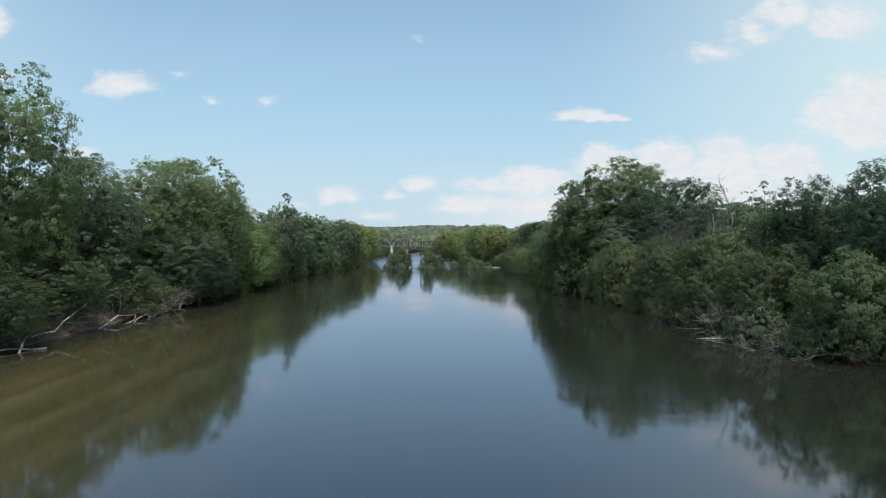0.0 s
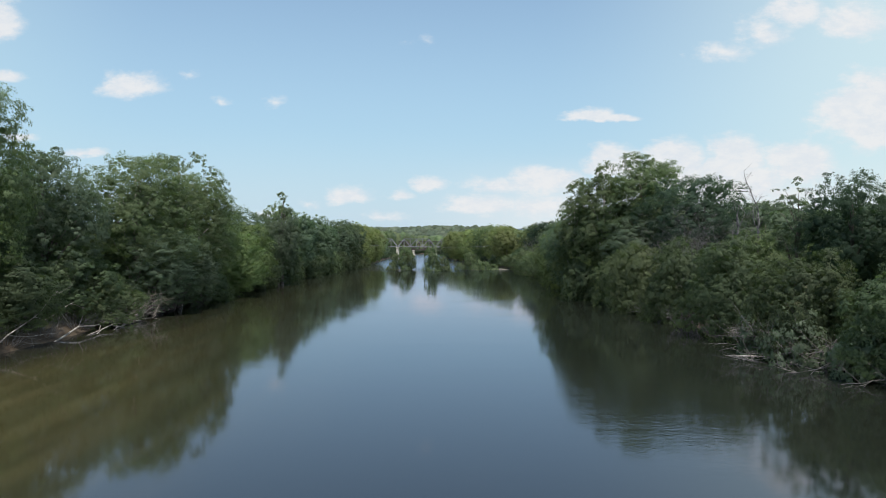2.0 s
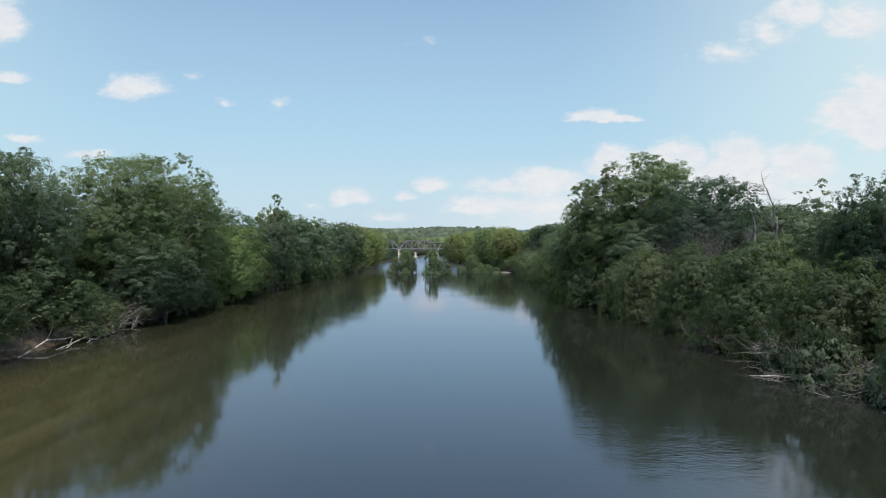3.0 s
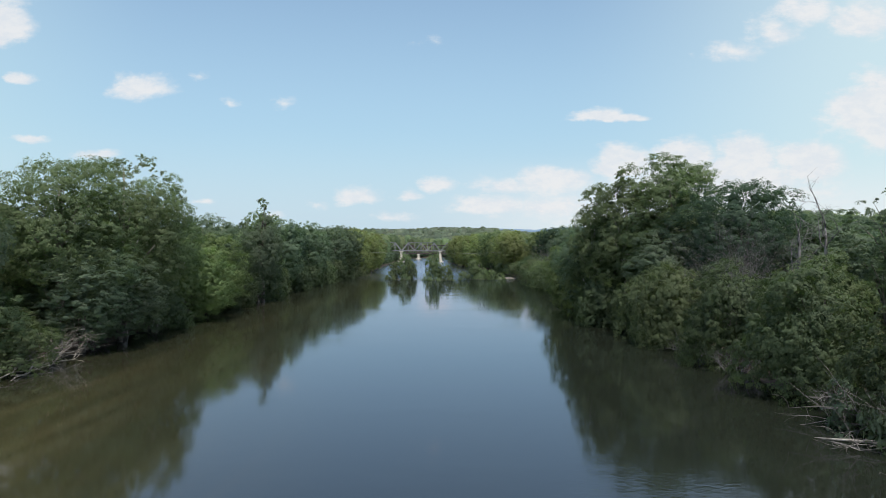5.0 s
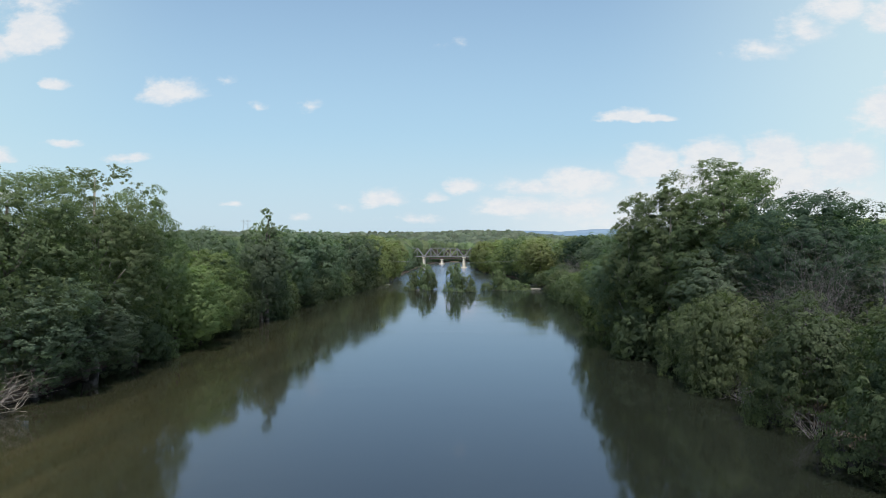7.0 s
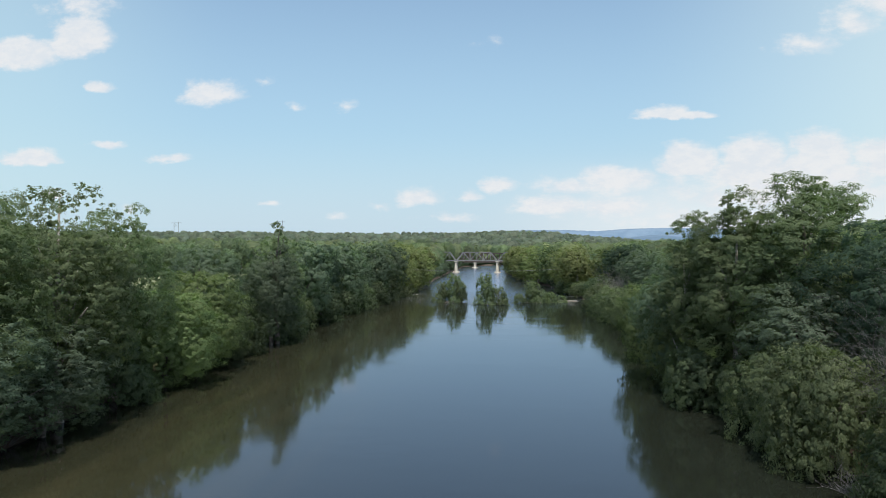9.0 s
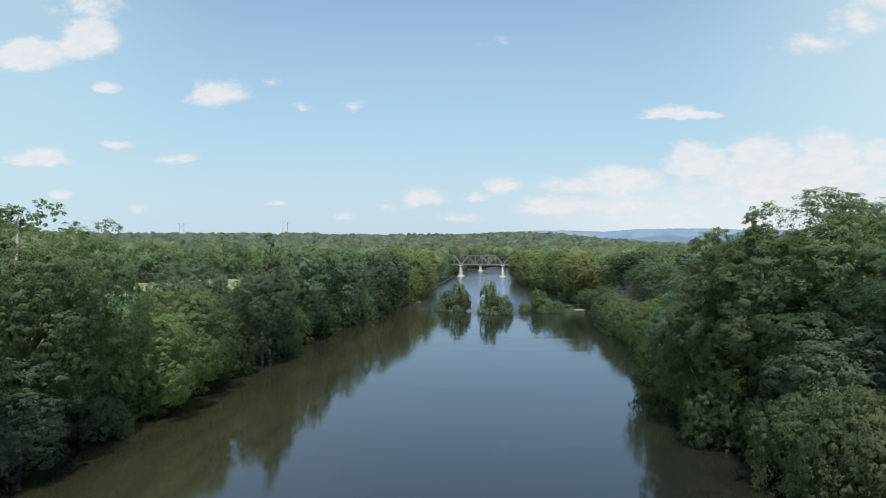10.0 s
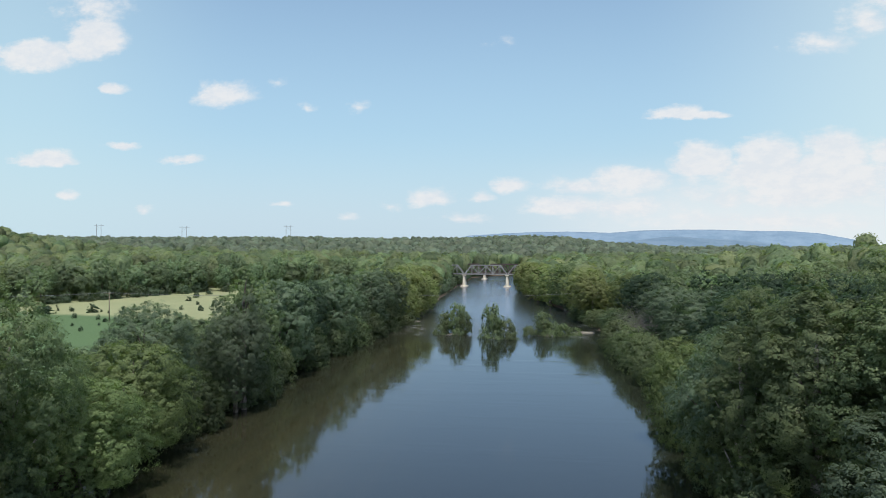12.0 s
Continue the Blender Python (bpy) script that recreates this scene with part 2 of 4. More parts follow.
def water_material():
    """Murky green-brown water, sandy and shallow along one bank, under a still surface with a few ruffled patches."""
    m, t, bsdf = blank("river_water")
    oc = object_coords(t)
    sep = t.nodes.new("ShaderNodeSeparateXYZ")
    link(t, oc, sep.inputs[0])
    silt = noise_node(t, stretch(t, oc, 0.10, 0.022, 1), 1.0, 4.0)
    lanes = noise_node(t, stretch(t, oc, 0.5, 0.035, 1), 1.0, 3.0)
    shoal = math_node(t, "ADD", sep.outputs["X"], math_node(t, "MULTIPLY", silt.outputs["Fac"], 16.0))
    shallow = smooth(t, shoal, -32.0, 2.0, 1.0, 0.0)
    # sand fades upriver: tree shade and dark reflections put into its colour
    shallow = math_node(t, "MULTIPLY", shallow, smooth(t, sep.outputs["Y"], 20.0, 115.0, 0.82, 0.24))
    # and fades again close in beside the bank
    shallow = math_node(t, "MULTIPLY", shallow, smooth(t, shoal, -36.0, -22.0, 0.25, 1.0))
    sand = mix_color(t, smooth(t, lanes.outputs["Fac"], 0.4, 0.65), (0.086, 0.077, 0.030), (0.135, 0.116, 0.050))
    deep = mix_color(t, silt.outputs["Fac"], (0.0115, 0.0140, 0.0105), (0.0175, 0.0205, 0.0145))
    foam = noise_node(t, stretch(t, oc, 0.22, 0.9, 1), 1.0, 5.0, 0.65)
    rapids = math_node(t, "MULTIPLY", smooth(t, sep.outputs["Y"], 262.0, 272.0), smooth(t, sep.outputs["Y"], 292.0, 315.0, 1.0, 0.0))
    white = math_node(t, "MULTIPLY", smooth(t, foam.outputs["Fac"], 0.55, 0.66), rapids)
    body = t.nodes.new("ShaderNodeBsdfDiffuse")
    link(t, mix_color(t, math_node(t, "MULTIPLY", white, 0.8), mix_color(t, shallow, deep, sand), (0.55, 0.57, 0.58)), body.inputs["Color"])
    fine = noise_node(t, stretch(t, oc, 1.0, 1.6, 1), 2.2, 3.0, 0.6)
    swell = noise_node(t, stretch(t, oc, 0.5, 1.0, 1), 0.55, 2.0)
    gust = noise_node(t, stretch(t, oc, 0.035, 0.06, 1), 1.0, 3.0)
    riffle = math_node(t, "MULTIPLY", smooth(t, sep.outputs["Y"], 245.0, 268.0), smooth(t, sep.outputs["Y"], 300.0, 345.0, 1.0, 0.3))
    ex = math_node(t, "DIVIDE", math_node(t, "ADD", sep.outputs["X"], -10.0), 7.0)
    ey = math_node(t, "DIVIDE", math_node(t, "ADD", sep.outputs["Y"], -55.0), 17.0)
    reach = math_node(t, "ADD", math_node(t, "MULTIPLY", ex, ex), math_node(t, "MULTIPLY", ey, ey))
    eddy = smooth(t, math_node(t, "MULTIPLY_ADD", gust.outputs["Fac"], 1.2, reach), 0.7, 1.7, 1.5, 0.0)
    calm = math_node(t, "ADD", eddy, math_node(t, "MULTIPLY_ADD", smooth(t, gust.outputs["Fac"], 0.50, 0.68), 0.55, 0.14))
    bands = noise_node(t, stretch(t, oc, 0.03, 0.22, 1), 1.0, 3.0)
    ruffled = math_node(t, "MULTIPLY", smooth(t, bands.outputs["Fac"], 0.5, 0.62), smooth(t, sep.outputs["Y"], 110.0, 240.0, 0.0, 0.8))
    calm = math_node(t, "ADD", calm, ruffled)
    amount = math_node(t, "ADD", calm, math_node(t, "MULTIPLY", riffle, 7.0))
    height = math_node(t, "MULTIPLY", math_node(t, "MULTIPLY_ADD", swell.outputs["Fac"], 1.6, fine.outputs["Fac"]), amount)
    bump = t.nodes.new("ShaderNodeBump")
    bump.inputs["Strength"].default_value, bump.inputs["Distance"].default_value = 0.35, 0.02
    link(t, height, bump.inputs["Height"])
    gloss = t.nodes.new("ShaderNodeBsdfGlossy")
    gloss.inputs["Color"].default_value = (0.85, 0.885, 1.0, 1.0)
    link(t, smooth(t, sep.outputs["Y"], 235.0, 320.0, 0.055, 0.19), gloss.inputs["Roughness"])
    fresnel = t.nodes.new("ShaderNodeFresnel")
    fresnel.inputs["IOR"].default_value = 1.82
    for node in (gloss, fresnel):
        link(t, bump.outputs[0], node.inputs["Normal"])
    mx = t.nodes.new("ShaderNodeMixShader")
    link(t, fresnel.outputs[0], mx.inputs[0])
    link(t, body.outputs[0], mx.inputs[1])
    link(t, gloss.outputs[0], mx.inputs[2])
    link(t, mx.outputs[0], t.nodes["Material Output"].inputs["Surface"])
    t.nodes.remove(bsdf)
    return m


M_WATER = water_material()


def ground_material():
    m, t, bsdf = blank("river_plain")
    oc = object_coords(t)
    sep = t.nodes.new("ShaderNodeSeparateXYZ")
    link(t, oc, sep.inputs[0])
    n1 = noise_node(t, oc, 0.05, 4.0)
    n2 = noise_node(t, oc, 1.4, 4.0)
    n3 = noise_node(t, oc, 0.012, 3.0)
    mud = mix_color(t, n2.outputs["Fac"], (0.035, 0.025, 0.016), (0.115, 0.085, 0.058))
    litter = mix_color(t, n2.outputs["Fac"], (0.030, 0.036, 0.014), (0.085, 0.088, 0.035))
    hay = mix_color(t, math_node(t, "MULTIPLY_ADD", n2.outputs["Fac"], 0.5, math_node(t, "MULTIPLY", n1.outputs["Fac"], 0.5)), (0.12, 0.152, 0.066), (0.31, 0.312, 0.172))
    # greener near grass, its colour darkened as under a cloud's shadow
    shaded_lawn = mix_color(t, n2.outputs["Fac"], (0.046, 0.092, 0.033), (0.082, 0.140, 0.052))
    wob = math_node(t, "MULTIPLY_ADD", math_node(t, "SUBTRACT", n1.outputs["Fac"], 0.5), 30.0, sep.outputs["Y"])
    # slanting line where the painted cloud shade ends and the bright hay begins
    shade_edge = math_node(t, "ADD", wob, math_node(t, "MULTIPLY", sep.outputs["X"], 0.15))
    grass = mix_color(t, smooth(t, shade_edge, 250.0, 262.0), shaded_lawn, hay)
    inland = smooth(t, math_node(t, "ADD", sep.outputs["X"], math_node(t, "MULTIPLY", n3.outputs["Fac"], 12.0)), -66.0, -60.0, 1.0, 0.0)
    far_edge = smooth(t, math_node(t, "ABSOLUTE", math_node(t, "ADD", wob, -310.0)), 130.0, 140.0, 1.0, 0.0)
    col = mix_color(t, math_node(t, "MULTIPLY", inland, far_edge), litter, grass)
    col = mix_color(t, smooth(t, math_node(t, "MULTIPLY_ADD", n2.outputs["Fac"], 0.6, sep.outputs["Z"]), 1.1, 1.6, 1.0, 0.0), col, mud)
    link(t, col, bsdf.inputs["Base Color"])
    bsdf.inputs["Roughness"].default_value = 0.95
    bump = t.nodes.new("ShaderNodeBump")
    bump.inputs["Strength"].default_value, bump.inputs["Distance"].default_value = 0.7, 0.15
    link(t, n2.outputs["Fac"], bump.inputs["Height"])
    link(t, bump.outputs[0], bsdf.inputs["Normal"])
    return m


M_GROUND = ground_material()


def worn_material(name, a, b, scale, rough, metal=0.0):
    m, t, bsdf = blank(name)
    oc = object_coords(t)
    n1, n2 = noise_node(t, oc, scale, 5.0, 0.65), noise_node(t, oc, scale * 9, 3.0)
    f = math_node(t, "MULTIPLY_ADD", n2.outputs["Fac"], 0.35, math_node(t, "MULTIPLY", smooth(t, n1.outputs["Fac"], 0.35, 0.65), 0.65))
    link(t, mix_color(t, f, a, b), bsdf.inputs["Base Color"])
    bsdf.inputs["Roughness"].default_value, bsdf.inputs["Metallic"].default_value = rough, metal
    bump = t.nodes.new("ShaderNodeBump")
    bump.inputs["Strength"].default_value, bump.inputs["Distance"].default_value = 0.4, 0.02
    link(t, n2.outputs["Fac"], bump.inputs["Height"])
    link(t, bump.outputs[0], bsdf.inputs["Normal"])
    return m


M_STEEL = worn_material("weathered_steel", (0.12, 0.125, 0.135), (0.31, 0.32, 0.335), 0.5, 0.7, 0.2)
M_RUST = worn_material("dark_rusty_steel", (0.035, 0.028, 0.026), (0.085, 0.066, 0.058), 0.5, 0.8, 0.1)
M_CONCRETE = worn_material("pale_concrete", (0.42, 0.39, 0.33), (0.66, 0.62, 0.54), 0.4, 0.9)
M_GRAVEL = worn_material("river_gravel", (0.08, 0.075, 0.06), (0.21, 0.19, 0.155), 1.2, 0.95)
M_POLE = worn_material("creosoted_wood", (0.10, 0.08, 0.06), (0.24, 0.20, 0.16), 0.8, 0.9)
# air haze painted as blue base colours, less of it on the nearer foothill
M_HAZED_FOOTHILL = worn_material("hazed_wooded_foothill", (0.085, 0.142, 0.205), (0.140, 0.200, 0.268), 0.008, 1.0)
M_HAZED_MOUNTAIN = worn_material("hazed_wooded_mountain", (0.112, 0.178, 0.255), (0.178, 0.248, 0.328), 0.008, 1.0)


# ---------------------------------------------------------------- mesh helpers
def mesh_object(name, verts, faces, material, parent=None, label="", flat=True, rounded=None):
    me = bpy.data.meshes.new(name)
    verts = np.asarray(verts, dtype=np.float32)
    if isinstance(faces, np.ndarray):
        n, k = faces.shape
        me.vertices.add(len(verts))
        me.vertices.foreach_set("co", verts.ravel())
        me.loops.add(n * k)
        me.loops.foreach_set("vertex_index", faces.astype(np.int32).ravel())
        me.polygons.add(n)
        me.polygons.foreach_set("loop_start", np.arange(0, n * k, k, dtype=np.int32))
        me.update(calc_edges=True)
        me.validate()
    else:
        me.from_pydata([tuple(map(float, v)) for v in verts], [], faces)
        me.update()
    if not flat:
        me.polygons.foreach_set("use_smooth", np.ones(len(me.polygons), dtype=bool))
    if rounded is not None:
        soft = me.attributes.new("custom_normal", "FLOAT_VECTOR", "POINT")
        soft.data.foreach_set("vector", np.ascontiguousarray(rounded, dtype=np.float32).ravel())
        me.update()
    me.materials.append(material)
    ob = new(name, me)
    if parent is not None:
        ob.parent = parent
    if label:
        tagged(ob, label)
    return ob


def part(name, bm, material, parent, label=""):
    me = bpy.data.meshes.new(name)
    bm.to_mesh(me)
    bm.free()
    me.materials.append(material)
    ob = new(name, me)
    ob.parent = parent
    if label:
        tagged(ob, label)
    return ob


def tube(store, path, radii, sides=7):
    """Adds a tapered round limb along the path to store = (verts, faces)."""
    verts, faces = store
    path = [Vector(p) for p in path]
    start = len(verts)
    for i, p in enumerate(path):
        d = (path[min(i + 1, len(path) - 1)] - path[max(i - 1, 0)]).normalized()
        side = d.cross(Vector((0.31, 0.95, 0.05))).normalized()
        up = d.cross(side)
        for k in range(sides):
            a = 2 * math.pi * k / sides
            verts.append(p + (side * math.cos(a) + up * math.sin(a)) * radii[i])
    for i in range(len(path) - 1):
        for k in range(sides):
            a, b = start + i * sides + k, start + i * sides + (k + 1) % sides
            faces.append((a, b, b + sides, a + sides))
    faces.append(tuple(start + k for k in range(sides))[::-1])
    faces.append(tuple(start + (len(path) - 1) * sides + k for k in range(sides)))


def unit(v):
    return v / np.maximum(np.linalg.norm(v, axis=1, keepdims=True), 1e-6)


def sprays(rng, centres, normals, sizes, slim=0.62):
    """Small pointed leaf sprays: verts and faces."""
    n = len(centres)
    t = unit(np.cross(normals, rng.normal(size=(n, 3))))
    b = np.cross(normals, t)
    s = sizes[:, None]
    w = s * slim * rng.uniform(0.7, 1.2, (n, 1))
    skew = rng.uniform(-0.35, 0.35, (n, 1)) * s
    verts = np.stack([centres + t * s + b * skew, centres - t * s * 0.7 + b * w, centres - t * s * 0.7 - b * w], 1).reshape(-1, 3)
    return verts, np.arange(3 * n).reshape(n, 3)


def tuft_cloud(rng, lobes, tufts, count, spread):
    """Leaf places on small domed tufts that cover lobes (x, y, z, radius): centres, leaf normals and soft normals."""
    lobes = np.asarray(lobes, float)
    share = lobes[:, 3] ** 2 / (lobes[:, 3] ** 2).sum()
    which = rng.choice(len(lobes), tufts, p=share)
    away = lobes[which, :3] - lobes[:, :3].mean(0)
    d = unit(rng.normal(size=(tufts, 3)) + unit(away) * 0.6 + (0, 0, 0.3))
    reach = lobes[which, 3:] * (1.12 - 0.5 * rng.random((tufts, 1)) ** 1.6)
    at = lobes[which, :3] + d * reach * (1, 1, 0.85)
    size = lobes[which, 3:] * spread * rng.uniform(0.6, 1.3, (tufts, 1))
    pick = rng.integers(0, tufts, count)
    e = unit(rng.normal(size=(count, 3)) + d[pick] * 0.5 + (0, 0, 0.35))
    places = at[pick] + e * size[pick] * rng.random((count, 1)) ** 0.3 * (1, 1, 0.72)
    normals = unit(e * 0.42 + d[pick] * 0.6 + unit(away)[pick] * 0.2 + rng.normal(size=(count, 3)) * 0.28 + (0, 0, 0.22))
    rounded = unit(e * 0.45 + d[pick] * 0.5 + unit(away)[pick] * 0.55 + normals * 0.2)
    return places, normals, rounded


def inner_masses(rng, lobes, share):
    """Ragged low-sided masses of deeper leaves inside the lobes."""
    ring = [(math.cos(a), math.sin(a)) for a in np.linspace(0, 2 * math.pi, 6, endpoint=False)]
    ball = np.array([(0, 0, -1)] + [(0.85 * c, 0.85 * q, -0.5) for c, q in ring] + [(0.87 * c - 0.45 * q, 0.87 * q + 0.45 * c, 0.35) for c, q in ring] + [(0, 0, 1)])
    tris = [(0, 1 + (k + 1) % 6, 1 + k) for k in range(6)] + [(13, 7 + k, 7 + (k + 1) % 6) for k in range(6)]
    for k in range(6):
        a, b = 1 + k, 1 + (k + 1) % 6
        tris += [(a, b, a + 6), (b, b + 6, a + 6)]
    verts = [np.array(l[:3]) + ball * l[3] * share * rng.uniform(0.7, 1.15, (14, 1)) * (1, 1, 0.85) for l in lobes]
    faces = [np.array(tris) + 14 * i for i in range(len(lobes))]
    return np.concatenate(verts), np.concatenate(faces)


def crown_lobes(rng, height, radius, low, shape, count, size):
    """Lobes over a crown's uneven envelope between low and the top, with some inside it. shape: 'open', 'round' or 'bush'."""
    lobes, turn, seed = [], rng.uniform(0, 6.28), rng.uniform(0, 50)
    mid, half = (low + height) / 2, (height - low) / 2
    for i in range(count):
        f = (i + 0.5) / count
        up = 1 - 2 * f if shape != "bush" else 1 - 1.12 * f
        a = turn + 2.39996 * i + rng.uniform(-0.25, 0.25)
        wide = max(0.0, 1 - abs(up) ** (2.0 if shape == "open" else 2.6)) ** 0.5
        d = Vector((math.cos(a) * wide, math.sin(a) * wide, up))
        swell = 1 + (0.46 if shape == "open" else 0.40) * noise.noise(d * 2.4 + Vector((seed, 0, 0))) + rng.uniform(-0.12, 0.06)
        if i % 6 == 5:
            swell *= rng.uniform(0.35, 0.65)
        lump = radius * size * rng.uniform(0.6, 1.45)
        across = max(0.0, radius - 0.75 * lump) * min(swell, 1.2)
        if shape == "bush":
            z = low + max(0.0, up) * (height - 0.85 * lump - low) * min(swell, 1.06)
        else:
            z = mid + up * (half - 0.85 * lump) * min(swell, 1.12)
        lobes.append((d.x * across, d.y * across, z, lump))
    return lobes


PROTOTYPES = {}


def tree(name, seed, shape, leaves, bark, height=20.0, radius=7.0, low=4.0, lobes=26, size=0.34, tufts=420, sprays_n=9000, leaf=0.34, label="", category="tree", limbs=12, spread=0.3, inner=0.34, stout=1.0):
    """A tree about its foot: a thing with trunk and crown."""
    rng = np.random.default_rng(seed)
    root = new(name)
    tagged(root, label, category, group=name.replace("_", " ") + "s of the valley")
    clumps = crown_lobes(rng, height, radius, low, shape, lobes, size)
    store = ([], [])
    lean = rng.uniform(-0.6, 0.6, 2)
    top = height * (0.82 if shape != "bush" else 0.6)
    girth = stout * (0.022 * height if shape != "bush" else 0.012 * height)
    spine = [Vector((lean[0] * (s * 2.0 + math.sin(s * 5 + seed) * 0.4), lean[1] * (s * 2.0 + math.cos(s * 4 + seed) * 0.4), -0.6 + (top + 0.6) * s)) for s in (0, 0.12, 0.3, 0.5, 0.7, 0.86, 1.0)]
    tube(store, spine, [girth * k for k in (1.5, 1.05, 0.9, 0.7, 0.5, 0.32, 0.14)], 9)
    order = rng.permutation(len(clumps))[:limbs]
    stem = mesh_object("trunk", store[0], store[1], bark, root, "pale mottled trunk" if bark is M_PALE_BARK else "", flat=False)
    for k in order:
        x, y, z, r = clumps[k]
        f = min(0.9, max(0.12, (z - 0.25 * height) / top))
        j = f * 6
        a = spine[int(j)].lerp(spine[min(int(j) + 1, 6)], j - int(j))
        b = Vector((x, y, z + 0.3 * r))
        mid = a.lerp(b, 0.5) + Vector((0, 0, 0.12 * (b - a).length))
        store = ([], [])
        tube(store, [a, a.lerp(mid, 0.6), mid, mid.lerp(b, 0.6), b], [girth * q for q in (0.42, 0.34, 0.26, 0.17, 0.07)], 6)
        mesh_object("limb", store[0], store[1], bark, stem, flat=False)
    places, normals, rounded = tuft_cloud(rng, clumps, tufts, sprays_n, spread)
    sizes = leaf * rng.uniform(0.55, 1.35, len(places))
    v, f = sprays(rng, places, normals, sizes)
    rounded = np.repeat(rounded, 3, axis=0)
    if inner:
        lump = np.asarray(clumps)
        off = (lump[:, :3] - lump[:, :3].mean(0)) / (radius, radius, (height - low) / 2)
        deep = lump[np.linalg.norm(off, axis=1) < 0.78]
        hull_v, hull_f = inner_masses(rng, deep, inner)
        hull_n = unit(hull_v - np.repeat(deep[:, :3], 14, axis=0))
        rounded = np.concatenate([rounded, hull_n])
        v, f = np.concatenate([v, hull_v]), np.concatenate([f, hull_f + len(v)])
    mesh_object("crown", v, f, leaves, root, flat=False, rounded=rounded)
    return root


def plant(kind, x, y, top, radius, turn=None, lean=0.0):
    """Sets a tree of that kind with its foot at (x, y), its top at that level, scaled to its crown radius."""
    if y > 172 and kind + "_coarse" in KINDS:
        kind += "_coarse"
    spec = KINDS[kind]
    made = PROTOTYPES.setdefault(kind, [])
    i = len(made) % len(spec["seeds"])
    turn = random.uniform(0, 360) if turn is None else turn
    foot = ground_height(x, y) - 0.1
    own_r, own_h = spec["args"].get("radius", 7.0), spec["args"].get("height", 20.0)
    m = pose(x, y, foot, lean, 0, turn) @ Matrix.Diagonal((radius / own_r, radius / own_r, (top - foot) / own_h, 1))
    if len(made) < len(spec["seeds"]):
        ob = tree(spec["name"], spec["seeds"][i], **spec["args"])
        ob.matrix_basis = m
        made.append(ob)
        return ob
    ob = copy_thing(made[i], Matrix.Identity(4))
    ob.matrix_basis = m
    made.append(ob)
    return ob


